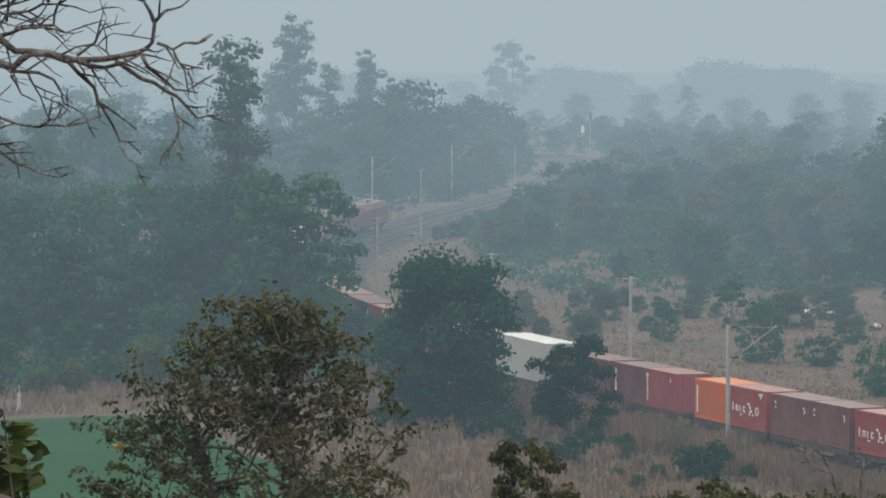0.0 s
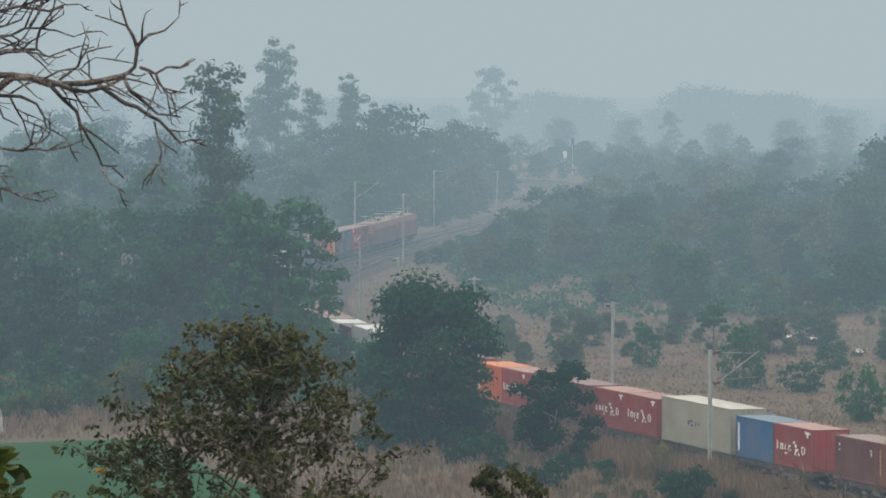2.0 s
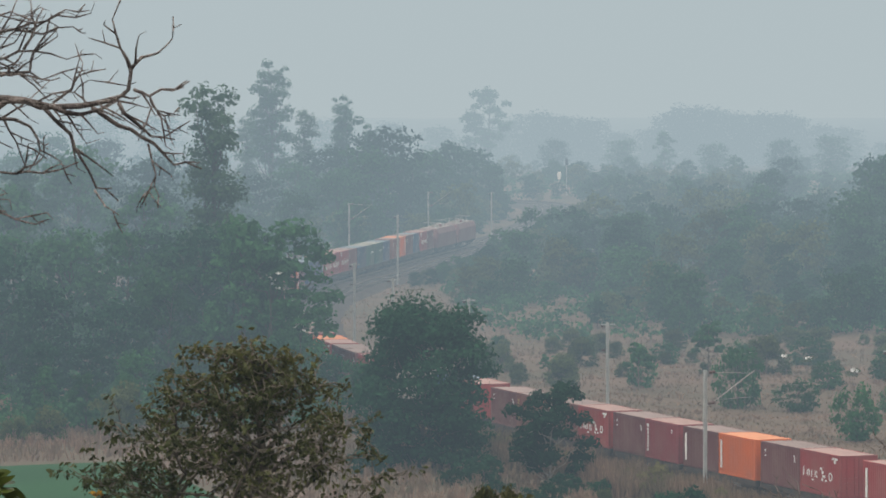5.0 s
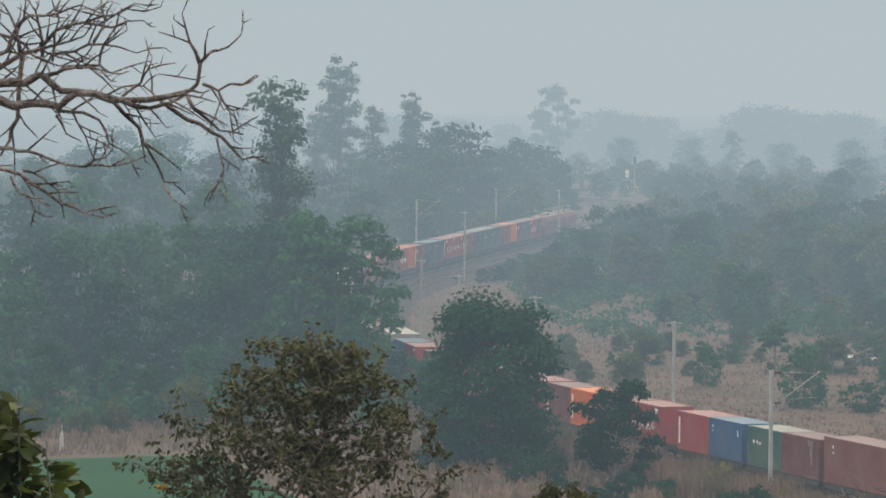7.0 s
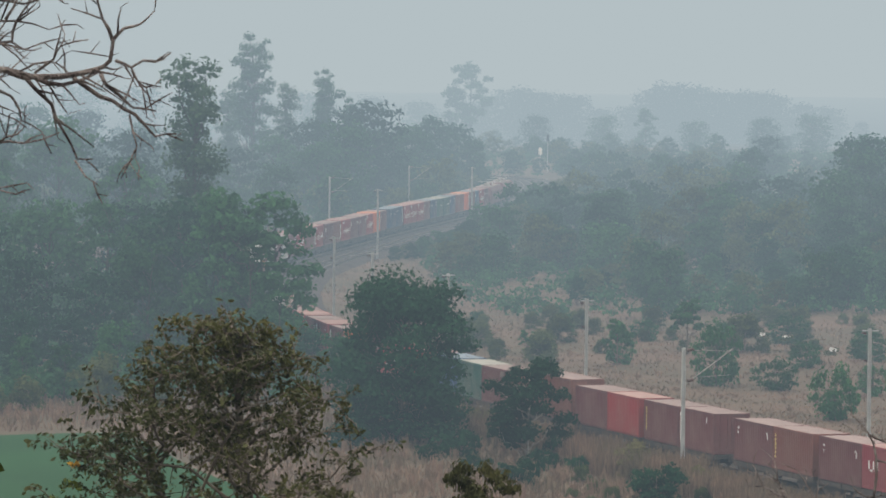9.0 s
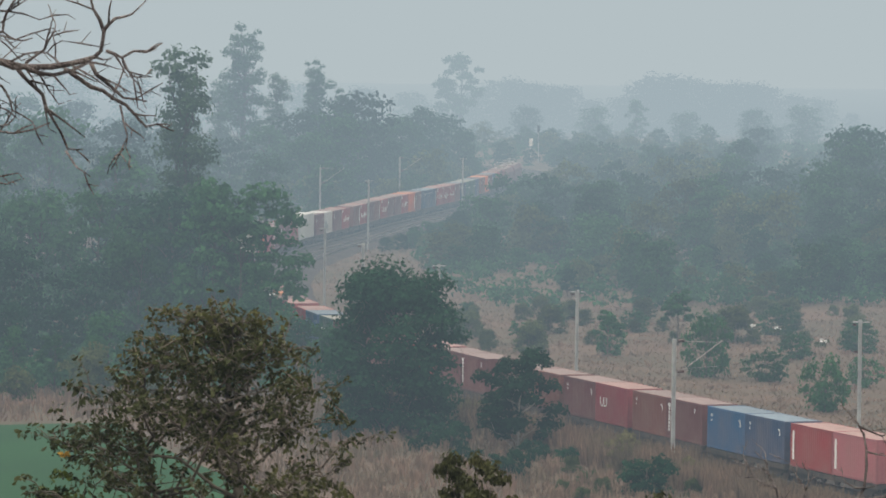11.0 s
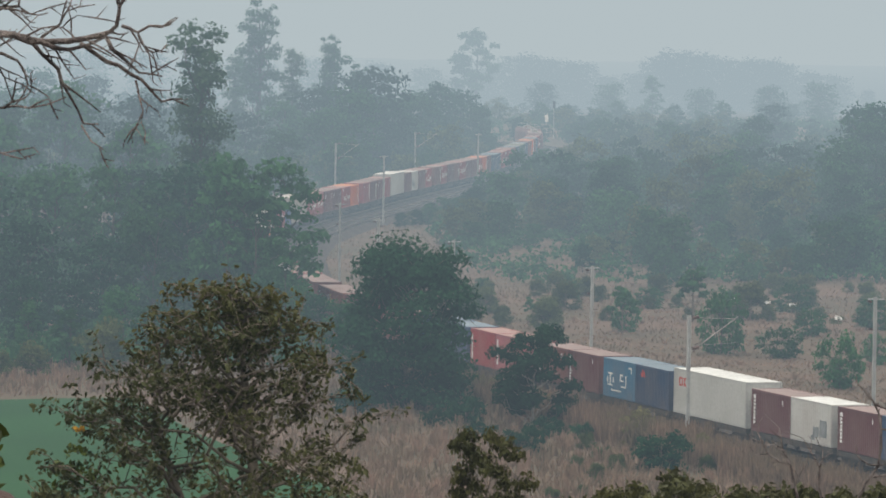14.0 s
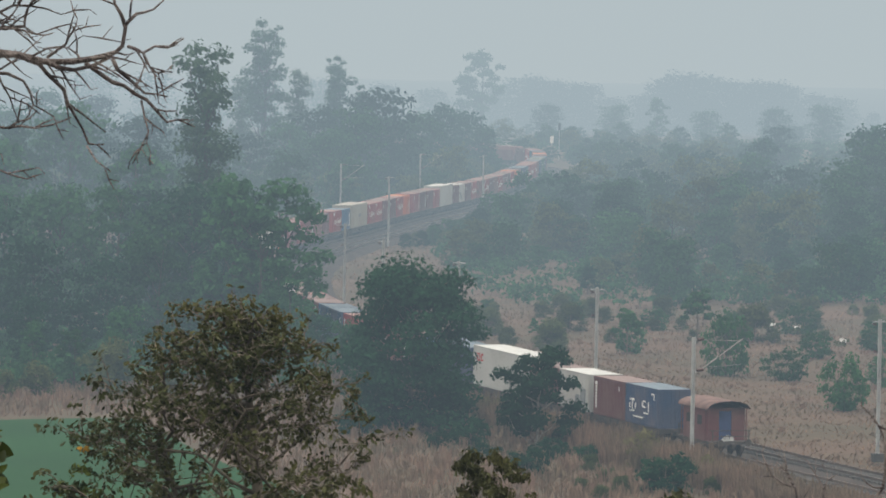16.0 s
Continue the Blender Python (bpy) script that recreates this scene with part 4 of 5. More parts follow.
def build_trackside():
    s = thing("signal_post", "small white board on a post by the far bend", "signal")
    x, y = 27.5, 930.0
    s.matrix_basis = pose(x, y, float(ground_z(x, y)))
    part("post", Build().box(-0.08, -0.08, -0.8, 0.08, 0.08, 5.0), M_POLE, s)
    part("board", Build().box(-0.34, -0.14, 3.4, 0.34, -0.09, 4.8), M_LETTER, s, "white board")
    c = thing("colour_light_signal", "grey railway signal mast with dark hooded head", "signal")
    c.matrix_basis = pose(x + 1.5, y + 1.0, float(ground_z(x + 1.5, y + 1.0)))
    part("mast", Build().tube([(0, 0, -0.8), (0, 0, 6.2)], (0.10, 0.08), 8), M_POLE, c)
    part("head", Build().box(-0.26, -0.12, 6.0, 0.26, 0.10, 7.4), M_DARKGAP, c)
    for z in (6.3, 6.7, 7.1):
        part("hood", Build().tube([(0, -0.12, z), (0, -0.42, z)], (0.13, 0.12), 8), M_DARKGAP, c)
    rng = np.random.default_rng(4)
    for x, y, n in ((32.6, 424, 26), (34.6, 421, 12), (36.9, 402, 26), (29.8, 426, 14)):
        c = [(0, 0, 0.9), (0.3, 0.1, 1.2), (-0.3, 0, 1.0)]
        f = thing("flowering_shrub", "low shrub with a few white blossoms in dry grass", "shrub", "flowering shrubs")
        f.matrix_basis = pose(x, y, float(ground_z(x, y)))
        b = Build()
        for p in c:
            b.tube([(0, 0, -0.2), p], (0.03, 0.01), 5)
        part("stem", b, M_BARK, f)
        part("foliage", leaf_cloud(rng, c, [0.5, 0.4, 0.4], 160, 0.16), M_LEAF_OLIVE, f)
        part("blossom", leaf_cloud(rng, [(0.1, -0.2, 1.3)], [0.3], n, 0.20), M_LETTER, f, "white blossom")


def build_pale_flecks():
    """Pale flecks among the leaves at the corner of the wood, on added trees."""
    rng = np.random.default_rng(14)
    for x, y, z, wide in ((-12.10, 382.0, 9.60, 0.95), (-9.44, 372.0, 6.41, 0.40)):
        g = float(ground_z(x, y))
        t = thing("flowering_tree", "slender tree with pale flecks at the edge of the wood", "tree", "flowering trees")
        t.matrix_basis = pose(x, y, g)
        b = Build().tube([(0.2, 0.3, -0.4), (0.1, 0.1, (z - g) * 0.5), (0, 0, z - g)], (0.10, 0.07, 0.03), 6)
        cs = [(wide * (rng.random() * 2 - 1), 0.3 * rng.normal(), z - g + 0.45 * wide * rng.normal()) for _ in range(9)]
        for c in cs:
            b.tube([(0.05, 0.05, (z - g) * 0.8), c], (0.03, 0.01), 4)
        part("trunk", b, M_WOODBARK, t, smooth=True)
        part("foliage", leaf_cloud(rng, cs, [0.6] * 9, 420, 0.24, 0.3, 0.8, 1.0), M_LEAF_MID, t)
        part("blossom", leaf_cloud(rng, [(c[0], c[1] - 0.5, c[2]) for c in cs[:6]], [0.22] * 6, 54, 0.17), M_LETTER, t, "pale flecks")


build_trackside()
build_pale_flecks()


# ---- dry grass ----
def build_grass():
    rng = np.random.default_rng(5)
    n = 125000
    y = 244 + 390 * rng.random(n) ** 1.4
    half = 0.102 * y + 7
    x = -half + 2 * half * rng.random(n)
    off = x - track_x(y)
    right = np.interp(y, [236, 262, 300, 325], [2, -1, -13, -19])
    keep = ((off < -2.5) | (off > 6.7)) & ~((y < 327) & (x < right + 0.5))
    clump = np.sin(x * 0.9 + 2 * np.sin(y * 0.23)) * np.sin(y * 0.37 + x * 0.3) + 0.6 * rng.random(n)
    keep &= clump > -0.45
    x, y, clump = x[keep], y[keep], clump[keep]
    n = len(x)
    z = ground_z(x, y) - 0.05
    off = x - track_x(y)
    h = (0.35 + 0.55 * rng.random(n)) * (0.8 + 0.4 * np.clip(clump, 0, 1))
    h *= np.where(off > 0, 0.42, 1.0)
    verge = np.clip((9 + off) / 5, 0, 1) * (off < -2) * np.clip((y - 279) / 14, 0.15, 1)
    h += verge * (0.55 + 0.55 * rng.random(n))
    a = rng.random(n) * math.pi
    w = 0.02 + 0.035 * rng.random(n)
    lx, ly = rng.normal(size=n) * 0.22, rng.normal(size=n) * 0.22
    # tall growth beside the ballast and tufts of straw
    m = 36000
    s = -42 + 170 * rng.random(m) ** 1.1
    tx, ty = np.array([on_track(a, -2.5 - 4.2 * b)[:2] for a, b in zip(s, rng.random(m))]).T
    x, y = np.r_[x, tx], np.r_[y, ty]
    z = np.r_[z, ground_z(tx, ty) - 0.05]
    wave = 0.5 + 0.5 * np.sin(s * 0.9) * np.sin(s * 0.37 + 1)
    h = np.r_[h, (0.9 + 0.9 * rng.random(m)) * (0.75 + 0.4 * wave) * np.interp(s, [-42, 0, 9], [0.75, 1.0, 1.25])]
    n = len(x)
    a = rng.random(n) * math.pi
    w = 0.028 + 0.04 * rng.random(n)
    lx, ly = rng.normal(size=n) * 0.22, rng.normal(size=n) * 0.22
    p = np.c_[x, y, z]
    side = np.c_[np.cos(a) * w, np.sin(a) * w, np.zeros(n)]
    mid = p + np.c_[lx * 0.35, ly * 0.35, h * 0.6]
    tip = p + np.c_[lx, ly, h]
    v = np.stack([p - side, p + side, mid + side * 0.9, mid - side * 0.9, tip], 1).reshape(-1, 3)
    k = np.arange(n)[:, None] * 5
    faces = (k + np.array([0, 1, 2, 3])).tolist() + (k + np.array([3, 2, 4])).tolist()
    me = bpy.data.meshes.new("dry_grass")
    me.from_pydata(v.tolist(), [], faces)
    me.update()
    b = Build()
    for _ in range(1500):
        yy = 256 + 210 * rng.random() ** 1.3
        xx = (2 * rng.random() - 1) * (0.1 * yy + 4)
        oo = xx - float(track_x(yy))
        if -3 < oo < 9 or (oo > 0 and rng.random() < 0.55) or (yy < 330 and xx < np.interp(yy, [236, 262, 300, 325], [2, -1, -13, -19]) + 1):
            continue
        zz, tall = float(ground_z(xx, yy)) - 0.1, (0.8 if oo < 0 else 0.25) + 0.4 * rng.random()
        for _k in range(16):
            a0, sp = rng.random() * 6.28, 0.5 * rng.random()
            px, py = xx + 0.12 * rng.normal(), yy + 0.12 * rng.normal()
            hh = tall * (0.7 + 0.4 * rng.random())
            ex, ey = px + math.cos(a0) * sp, py + math.sin(a0) * sp
            mx, my = px + math.cos(a0) * sp * 0.3, py + math.sin(a0) * sp * 0.3
            k = len(b.v)
            b.v += [(px - 0.02, py, zz), (px + 0.02, py, zz), (mx + 0.03, my, zz + hh * 0.65), (mx - 0.03, my, zz + hh * 0.65), (ex, ey, zz + hh)]
            b.f += [(k, k + 1, k + 2, k + 3), (k + 3, k + 2, k + 4)]
    tagged(part("straw_tufts", b, M_TUFT), "pale straw tufts in the dry grass", "grass", kind="stuff")
    g = part("dry_grass", me, M_GRASS)
    tagged(g, "tall dry brown grass over the valley floor", "grass", kind="stuff")


build_grass()


# ---- the slope before the camera ----
def leaf_mesh(rng, spots, size):
    """Broad pointed leaves with some curl: spots are (place, direction)."""
    b = Build()
    for p, d in spots:
        d = Vector(d).normalized()
        side = d.cross(Vector(rng.normal(size=3))).normalized()
        up = d.cross(side)
        L = size * (0.7 + 0.6 * rng.random())
        k = len(b.v)
        p = Vector(p)
        q = 0.7 + 0.5 * rng.random()
        curl = 0.22 * rng.normal()
        outline = ((0.0, 0.0, 0.0), (0.25, 0.13 * q, 0.06), (0.55, 0.24 * q, 0.09), (0.82, 0.15 * q, 0.03), (1.0, 0.0, -0.06), (0.82, -0.16 * q, 0.0), (0.55, -0.24 * q, 0.05), (0.25, -0.13 * q, 0.07))
        for u, w, h in outline:
            b.v.append(tuple(p + d * u * L + side * w * L + up * (h - (0.10 + curl) * u * u) * L))
        mid = len(b.v)
        b.v += [tuple(p + d * 0.35 * L), tuple(p + d * 0.62 * L - up * (0.02 + 0.4 * curl) * L)]
        b.f += [(k, k + 1, mid), (k + 1, k + 2, mid + 1, mid), (k + 2, k + 3, mid + 1), (k + 3, k + 4, mid + 1), (k + 4, k + 5, mid + 1), (k + 5, k + 6, mid + 1), (k + 6, k + 7, mid, mid + 1), (k + 7, k, mid)]
    return b


def near_tree(x, y, z):
    """An open-crowned tree: a leaning trunk, spreading limbs, twigs and drooping clusters of broad leaves."""
    rng = np.random.default_rng(60)
    t = thing("tree", "broad olive-brown tree with drooping leathery leaves on the slope", "tree")
    t.matrix_basis = pose(x, y, z)
    mid, semi = np.array((-0.16, 0.0, 21.0 - z)), np.array((2.30, 1.7, 2.56))
    trunk = [(0.42, 0, -0.6), (0.36, 0, 0.4 * (20.4 - z)), (0.26, 0.02, 20.9 - z), (0.15, 0.0, 21.9 - z), (0.04, 0.03, 22.9 - z), (-0.02, 0.0, 23.55 - z)]
    b = Build().tube(trunk, (0.13, 0.10, 0.075, 0.055, 0.032, 0.010), 9)
    second = [(0.36, 0.02, 0.4 * (20.4 - z)), (0.10, 0.1, 19.6 - z), (-0.45, 0.15, 20.5 - z), (-0.85, 0.1, 21.5 - z), (-1.0, 0.05, 22.4 - z)]
    b.tube(second, (0.085, 0.065, 0.048, 0.030, 0.010), 8)
    limbs = []
    for k in range(78):
        a = k * 2.4 + 0.5 * rng.random()
        h = 19.0 - z + 4.2 * ((k + rng.random()) / 78) ** 0.9
        stem = second if k % 2 and 19.7 < h + z < 22.2 else trunk
        base = np.array([np.interp(h, [p[2] for p in stem], [p[i] for p in stem]) for i in range(3)])
        lift = 0.1 + 0.6 * rng.random() + 0.8 * k / 78
        d = np.array((math.cos(a), math.sin(a), lift))
        q = (base - mid) / semi
        e = d / semi
        ee, qe, qq = e @ e, q @ e, q @ q
        reach = (-qe + math.sqrt(max(0.01, qe * qe - ee * (qq - 1)))) / ee * (0.84 + 0.20 * rng.random())
        pts = [base]
        for i in range(1, 6):
            u = i / 5
            pts.append(base + d * reach * u + np.array((0, 0, -0.22 * reach * u * u)) + rng.normal(size=3) * 0.05 * reach * (i < 5))
        r0 = 0.030 * (1.1 - 0.55 * k / 78)
        b.tube([tuple(p) for p in pts], [r0 * (1 - 0.8 * i / 5) for i in range(6)], 6)
        limbs.append((np.array(pts), reach * math.sqrt(1 + lift * lift)))
    spots, twig_tips = [], []
    for pts, run in limbs:
        for _ in range(int(3 + 8.5 * run)):
            u = 0.8 + 4.19 * rng.random() ** 0.8
            i = min(4, int(u))
            p = pts[i] + (pts[i + 1] - pts[i]) * (u - i)
            d = rng.normal(size=3)
            d[2] = 0.6 * d[2] + 0.2
            tip = p + d / np.linalg.norm(d) * (0.16 + 0.40 * rng.random())
            tip_q = (tip - mid) / semi
            if tip_q @ tip_q > 1.12:
                continue
            mid_p = (p + tip) / 2 + rng.normal(size=3) * 0.03
            b.tube([tuple(p), tuple(mid_p), tuple(tip)], (0.010, 0.007, 0.003), 4)
            twig_tips.append((mid_p, tip))
        twig_tips.append((pts[4], pts[5]))
    for p, tip in twig_tips:
        for _ in range(int(rng.integers(8, 18))):
            u = rng.random() ** 0.6
            at = p + (tip - p) * u + rng.normal(size=3) * 0.035
            a = rng.random() * 6.28
            spots.append((tuple(at), (0.75 * math.cos(a), 0.75 * math.sin(a), -0.45 + 0.55 * rng.normal())))
    part("trunk", b, M_BARK, t, smooth=True)
    part("crown", leaf_mesh(rng, spots, 0.080), M_LEAF_NEAR, t)
    part("yellow_leaf", leaf_cloud(rng, [(-1.82, 0.02, 21.74 - z)], [0.06], 16, 0.07), M_LEAF_YELLOW, t, "yellow leaf")
    # Yellow-green clusters: brighter light on these lower leaves is put into their colour.
    part("fresh_sprig", leaf_cloud(rng, [(-1.85, 0.15, 21.45 - z), (-2.0, 0.05, 21.25 - z), (-1.75, 0.0, 21.15 - z), (-1.95, 0.3, 21.0 - z)], [0.16, 0.2, 0.2, 0.2], 260, 0.075), M_LEAF_GLOSS, t, "yellow-green leaves coloured as if brightly lit")


def build_slope():
    rng = np.random.default_rng(3)
    x, y = -1.95, 55.0
    z = float(ground_z(x, y))
    near_tree(x, y, z)
    shrubs = [make_tree(61 + i, 5.6, w, "bush", c, 0.068, M_LEAF_NEAR, M_BARK, "bush", 34, "olive-green shrub with leathery leaves on the slope", low=0.76, big=0.60, trunk_r=0.05)
              for i, (w, c) in enumerate(((1.5, 3600), (1.15, 2600)))]
    for i, p in enumerate(shrubs):
        p.matrix_basis = pose(6.3 + 0.7 * i, 52, 16.4)
    row = [(0.97, 22.1, 0), (0.4, 21.35, 1), (-0.1, 21.25, 1)] + [(2.1 + 0.46 * k, 21.48 + 0.16 * rng.random(), int(rng.integers(2))) for k in range(9)] + [(-3.3, 21.25, 1), (-3.9, 21.3, 0)]
    for px, top, k in row:
        sz = 0.72 if px < 1.5 else 1.0
        copy_thing(shrubs[k], pose(px, 51 + 2.0 * rng.random(), top - 5.6, 0, 0, rng.random() * 360) @ Matrix.Diagonal((sz, sz, 1, 1)))
    # the glossy bush close by
    x, y = -2.01, 20.0
    z = float(ground_z(x, y))
    g = thing("bush", "glossy dark green broad-leaved bush on the slope", "bush")
    g.matrix_basis = pose(x, y, z)
    b, spots, dead = Build(), [], []
    for k in range(40):
        drop = (k / 40) ** 0.9
        tip = (-0.25 + (0.42 + 0.20 * drop) * rng.random() + 0.08 * drop, rng.normal() * 0.22, 25.30 - z - 0.80 * drop)
        path = limb_path(rng, (-0.1 + 0.05 * rng.normal(), 0, -0.3), tip, 0.025, 5)
        b.tube(path, [0.02, 0.016, 0.012, 0.008, 0.004], 5)
        for j in range(26):
            u = rng.random() ** 1.2 * 0.46
            p = np.array(tip) - np.array((tip[0] * 0.5, 0, 1.0)) * u
            a = rng.random() * 6.28
            d = (math.cos(a), math.sin(a), 0.35 * rng.normal() + 0.15)
            spots.append((tuple(p), d))
    part("stem", b, M_WOODBARK, g, smooth=True)
    part("foliage", leaf_mesh(rng, spots, 0.112), M_LEAF_GLOSS, g, smooth=True)


build_slope()


def build_stake():
    """A white-painted marker by the edge of the field."""
    x, y = -29.76, 331.0
    z = float(ground_z(x, y))
    s = thing("marker_stake", "white painted marker stake beside the green field", "stake")
    s.matrix_basis = pose(x, y, z)
    part("post", Build().tube([(0, 0, -0.4), (0, 0, 1.12), (0.03, 0, 1.30)], (0.17, 0.14, 0.05), 8), PAINT["pale"], s)
    part("rod", Build().tube([(0.03, 0, 1.26), (0, 0, 1.80)], (0.05, 0.03), 6), PAINT["pale"], s)


build_stake()


def build_boulder():
    """A weathered brown rock low on the slope before the camera."""
    b = Build()
    rows = []
    for i in range(13):
        a = math.pi * i / 12
        ring = []
        for j in range(20):
            c = 2 * math.pi * j / 20
            v = Vector((math.sin(a) * math.cos(c), math.sin(a) * math.sin(c), -math.cos(a)))
            k = 1 + 0.10 * noise.noise(v * 1.7) + 0.04 * noise.noise(v * 5.0)
            ring.append((v.x * 0.62 * k, v.y * 0.55 * k, v.z * 1.75 * (1 if v.z > 0.8 else k)))
        rows.append(ring)
    b.sweep(rows, True)
    rock = part("boulder", b, mat("brown_rock", (0.085, 0.052, 0.044), 0.9, (0.045, 0.030, 0.027), 2.0, 14, 0.6, spec=0.15), None, "", True)
    rock.matrix_basis = pose(-1.32, 14, 23.55)
    tagged(rock, "weathered reddish-brown boulder on the slope", "rock")


build_boulder()


def bare_wood(name, label, root, trunk, guides, seed, twigs):
    """A leafless tree: each guide is a start (x, z), a radius and a run of heading:length; fine twigs sprout along it."""
    rng = np.random.default_rng(seed)
    t = thing(name, label, "tree")
    t.matrix_basis = pose(*root)
    lines = []

    def grow(x, z, r, run):
        y = 0.05 * rng.normal()
        steps = [tuple(float(v) for v in s.split(":")) for s in run.split()]
        pts = [(x, y, z)]
        for a, l in steps:
            bow = rng.normal() * 0.06 * l
            ca, sa = math.cos(radians(a)), math.sin(radians(a))
            pts.append((x + ca * l * 0.5 - sa * bow, y + 0.02 * rng.normal(), z + sa * l * 0.5 + ca * bow))
            x, z, y = x + ca * l, z + sa * l, y + 0.10 * l * rng.normal()
            pts.append((x, y, z))
        n = len(pts)
        radii = [max(0.0022, r * (1 - 0.68 * i / (n - 1))) * (0.92 + 0.2 * rng.random()) for i in range(n)]
        lines.append((pts, radii))

    guides(grow)
    part("trunk", Build().tube(trunk[0], trunk[1], 9), M_DARKWOOD, t, smooth=True)
    for pts, radii in lines:
        b = Build().tube(pts, radii, 7)
        for i in range(1, len(pts)):
            if rng.random() < (0.9 if pts[i][0] < 0.45 and pts[i][2] > 0.08 else twigs):
                p, q = np.array(pts[i - 1]), np.array(pts[i])
                d = (q - p) / np.linalg.norm(q - p)
                side = np.array((-d[2], 0.4 * rng.normal(), d[0])) * rng.choice((-1, 1))
                L = (0.05 + 0.13 * rng.random()) * (1 if r_small(radii[i]) else 1.3)
                e = q + (d * 0.9 + side * 0.7) * L * 0.5
                f = e + (d * 0.8 + side * (0.2 + 0.7 * rng.random())) * L * 0.55
                b.tube([tuple(q), tuple(e), tuple(f)], [min(radii[i] * 0.75, 0.0062), 0.0045, 0.0024], 5)
                if rng.random() < 0.6:
                    g = f + (d * 0.5 + side * (0.9 * rng.random() - 0.5)) * L * 0.6
                    b.tube([tuple(f), tuple(g)], [0.0028, 0.0017], 4)
                if rng.random() < 0.7:
                    b.tube([tuple(e), tuple(e + (d * 1.1 - side * 0.4) * L * 0.4)], [0.003, 0.0016], 5)
        part("limb", b, M_DARKWOOD, t, smooth=True)


def r_small(r):
    return r < 0.008


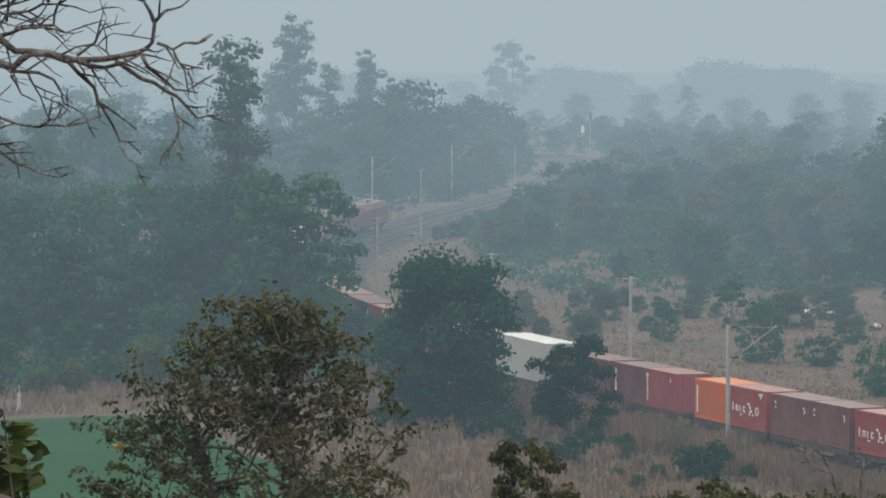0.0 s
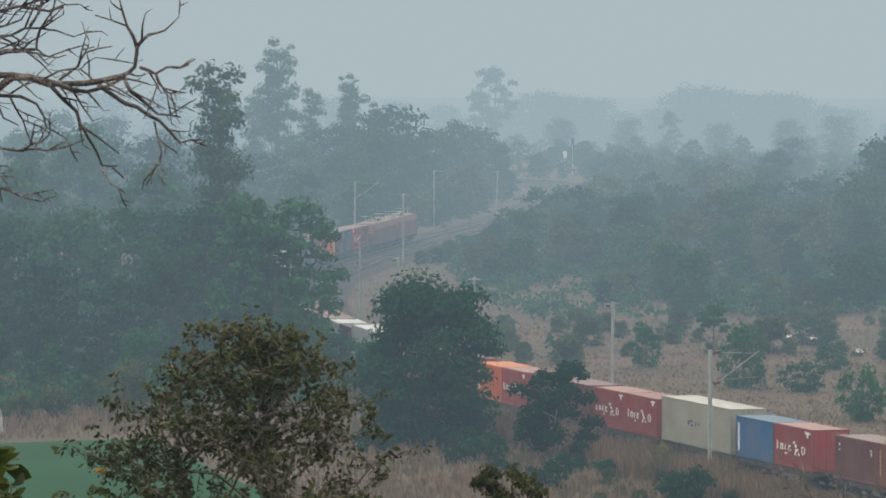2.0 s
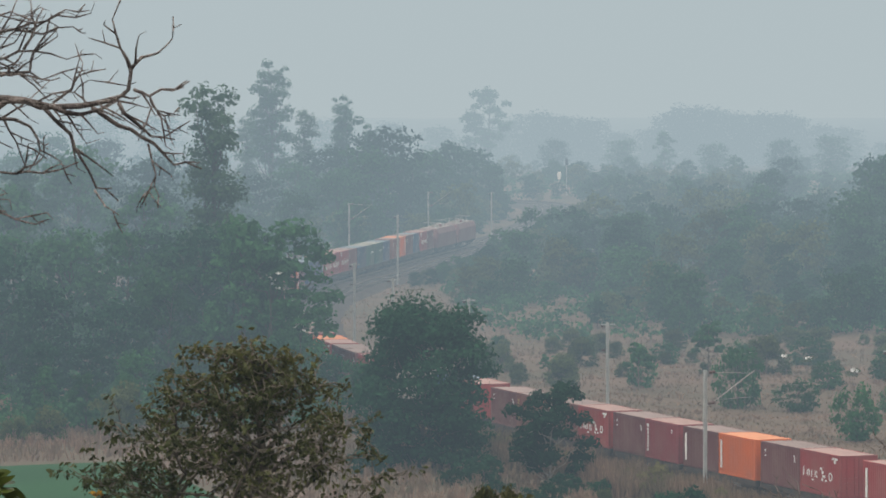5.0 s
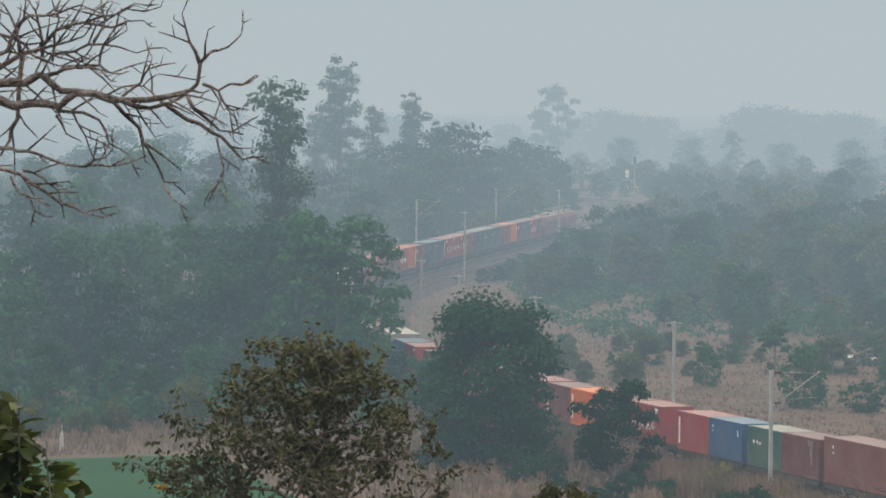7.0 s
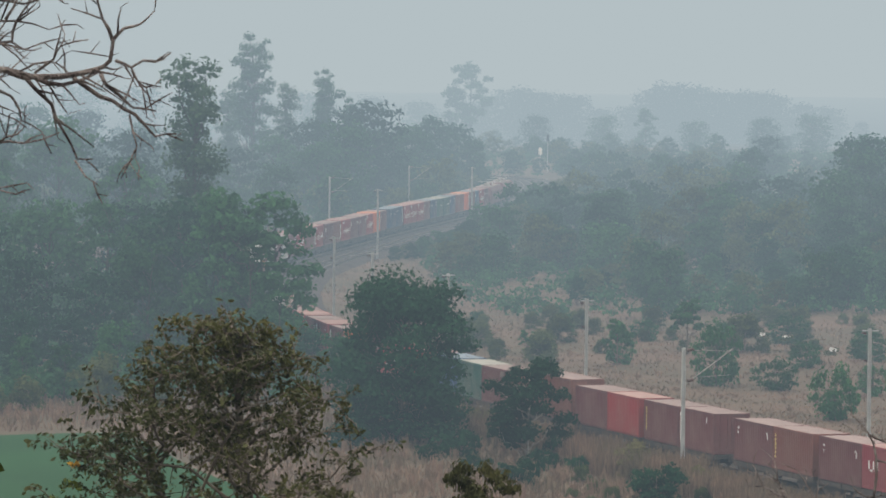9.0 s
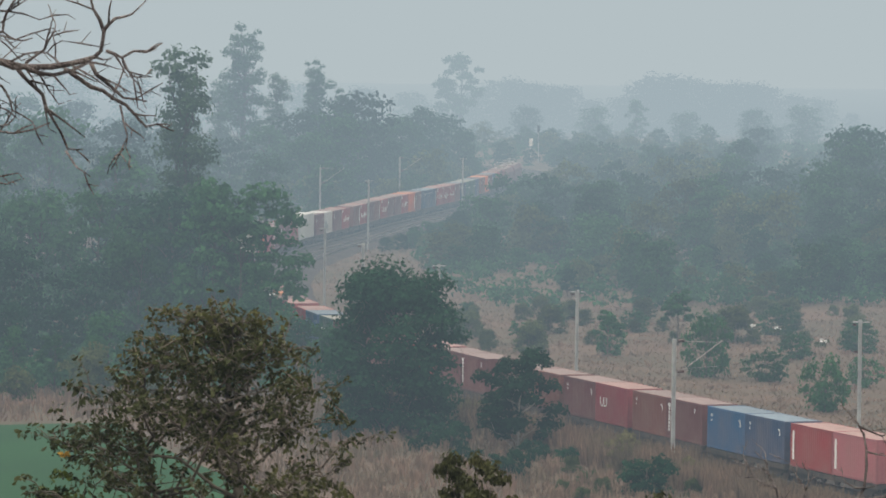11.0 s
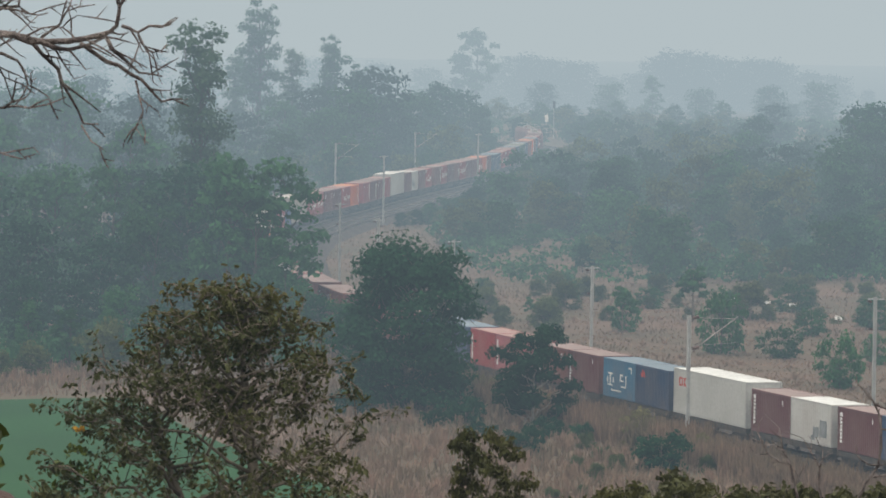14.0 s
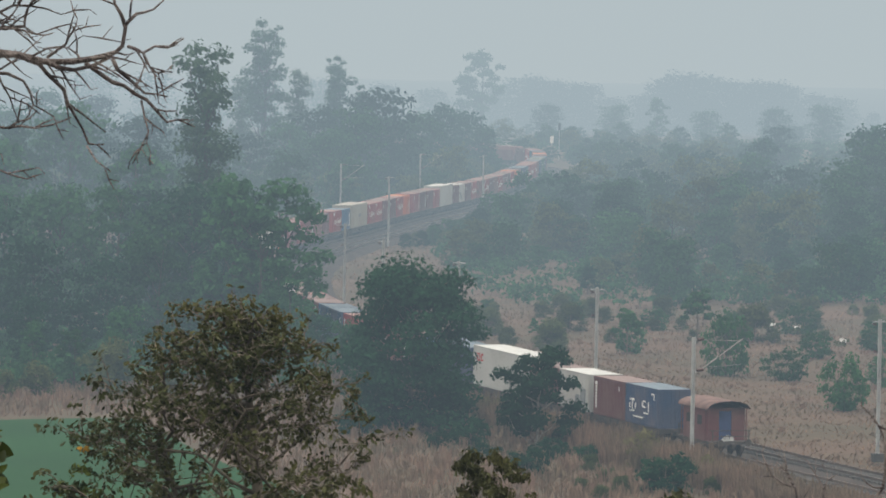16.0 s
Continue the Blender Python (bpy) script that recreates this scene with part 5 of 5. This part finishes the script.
def bough_guides(grow):
    grow(-0.16, 0.04, 0.0250, "-10:0.16 -6:0.16 -7:0.13 39:0.10 -11:0.16 1:0.18 12:0.16 32:0.08 82:0.10")
    grow(0.928, 0.183, 0.0105, "115:0.11 105:0.14")
    grow(0.928, 0.183, 0.0092, "47:0.08 15:0.08 44:0.09")
    grow(0.94, 0.09, 0.0092, "-22:0.08 15:0.12 30:0.08")
    grow(1.02, 0.05, 0.0058, "-62:0.06 -38:0.05 16:0.04")
    grow(-0.16, 0.08, 0.0237, "2:0.16 1:0.12 27:0.09 -39:0.12 -3:0.13 -13:0.15 -15:0.14 21:0.18")
    grow(0.51, 0.02, 0.0105, "-46:0.19 -66:0.13 -63:0.15 -1:0.07")
    grow(0.77, -0.37, 0.0053, "-56:0.09 -34:0.08")
    grow(0.75, 0.01, 0.0118, "-35:0.15 -27:0.12 -36:0.12 -47:0.08 7:0.10")
    grow(1.01, -0.16, 0.0058, "-78:0.08 -74:0.07 -82:0.10")
    grow(0.87, 0.03, 0.0105, "-51:0.11 -41:0.11 -8:0.11")
    grow(-0.08, -0.24, 0.0105, "11:0.13 -9:0.08 -19:0.11 -13:0.16 1:0.13 17:0.18")
    grow(0.40, -0.30, 0.0066, "26:0.10 49:0.06")
    grow(-0.08, -0.29, 0.0105, "-13:0.11 -26:0.15 -34:0.16 -20:0.11 -14:0.10")
    grow(0.06, -0.34, 0.0066, "-63:0.09 -49:0.11 -18:0.09")
    grow(0.10, -0.32, 0.0066, "-20:0.10 -39:0.09 12:0.08")
    grow(0.26, -0.04, 0.0092, "-3:0.13 -24:0.08 -67:0.12 -29:0.11")
    grow(0.26, -0.06, 0.0066, "-61:0.10 -26:0.08")
    grow(0.34, -0.05, 0.0066, "-62:0.12 -70:0.13")
    grow(0.10, 0.22, 0.0132, "-94:0.30 -110:0.11 -120:0.08")
    grow(-0.11, 0.21, 0.0132, "10:0.16 67:0.13 41:0.07 5:0.13 20:0.11")
    grow(-0.05, 0.13, 0.0132, "31:0.18 16:0.16 18:0.14")
    grow(0.20, 0.12, 0.0105, "21:0.13 3:0.14 79:0.09 57:0.11 74:0.09")
    grow(0.10, 0.22, 0.0105, "102:0.13 117:0.12")
    grow(0.20, 0.21, 0.0092, "96:0.16 114:0.11")
    grow(0.16, 0.23, 0.0105, "46:0.15 15:0.14 14:0.14 30:0.11")
    grow(0.39, 0.37, 0.0079, "-9:0.13 13:0.15")
    grow(0.23, 0.22, 0.0092, "9:0.11 14:0.14 -14:0.16")
    grow(0.29, 0.15, 0.0079, "6:0.13 -13:0.11 6:0.08")
    grow(0.24, 0.19, 0.0079, "85:0.13 85:0.13")
    grow(0.57, 0.03, 0.0079, "36:0.11 62:0.07 71:0.06")
    grow(0.74, 0.01, 0.0066, "136:0.10 39:0.09")
    grow(-0.06, 0.32, 0.0105, "-11:0.13 -44:0.11 -21:0.14")
    grow(0.44, 0.28, 0.0079, "61:0.11 67:0.10")


def sapling_guides(grow):
    grow(-0.11, -0.00, 0.0158, "103:0.39 154:0.24 117:0.24")
    grow(-0.19, 0.36, 0.0117, "116:0.19 99:0.19")
    grow(-0.27, 0.52, 0.0090, "149:0.12")
    grow(0.11, 0.00, 0.0135, "95:0.38 122:0.31")
    grow(0.08, 0.37, 0.0090, "82:0.17")
    grow(0.43, 0.01, 0.0180, "61:0.43 87:0.38 109:0.26 133:0.22")
    grow(0.58, 0.99, 0.0113, "-23:0.24 27:0.18")
    grow(0.66, 0.74, 0.0113, "-12:0.25")
    grow(0.64, 0.40, 0.0113, "166:0.17 129:0.07")
    grow(0.59, 0.28, 0.0113, "7:0.24 32:0.16")


bz = float(ground_z(-3.6, 22))
bare_wood("bare_tree", "leafless grey-brown tree with forked twisting boughs", (-2.274, 22, 26.51),
          ([(-1.3, 0, bz - 26.9), (-1.25, 0, -2.0), (-0.9, 0, -0.45), (-0.5, 0, -0.05), (-0.14, 0, 0.06)], (0.13, 0.10, 0.075, 0.05, 0.032)), bough_guides, 8, 0.42)
sz = float(ground_z(4.1, 45))
bare_wood("bare_sapling", "leafless pale grey sapling among shrubs on the slope", (3.916, 45, 22.014),
          ([(0.2, 0, sz - 22.4), (0.22, 0, -2.2), (0.0, 0, -0.8), (-0.11, 0, 0.0)], (0.035, 0.026, 0.018, 0.011)), sapling_guides, 9, 0.35)
motions()
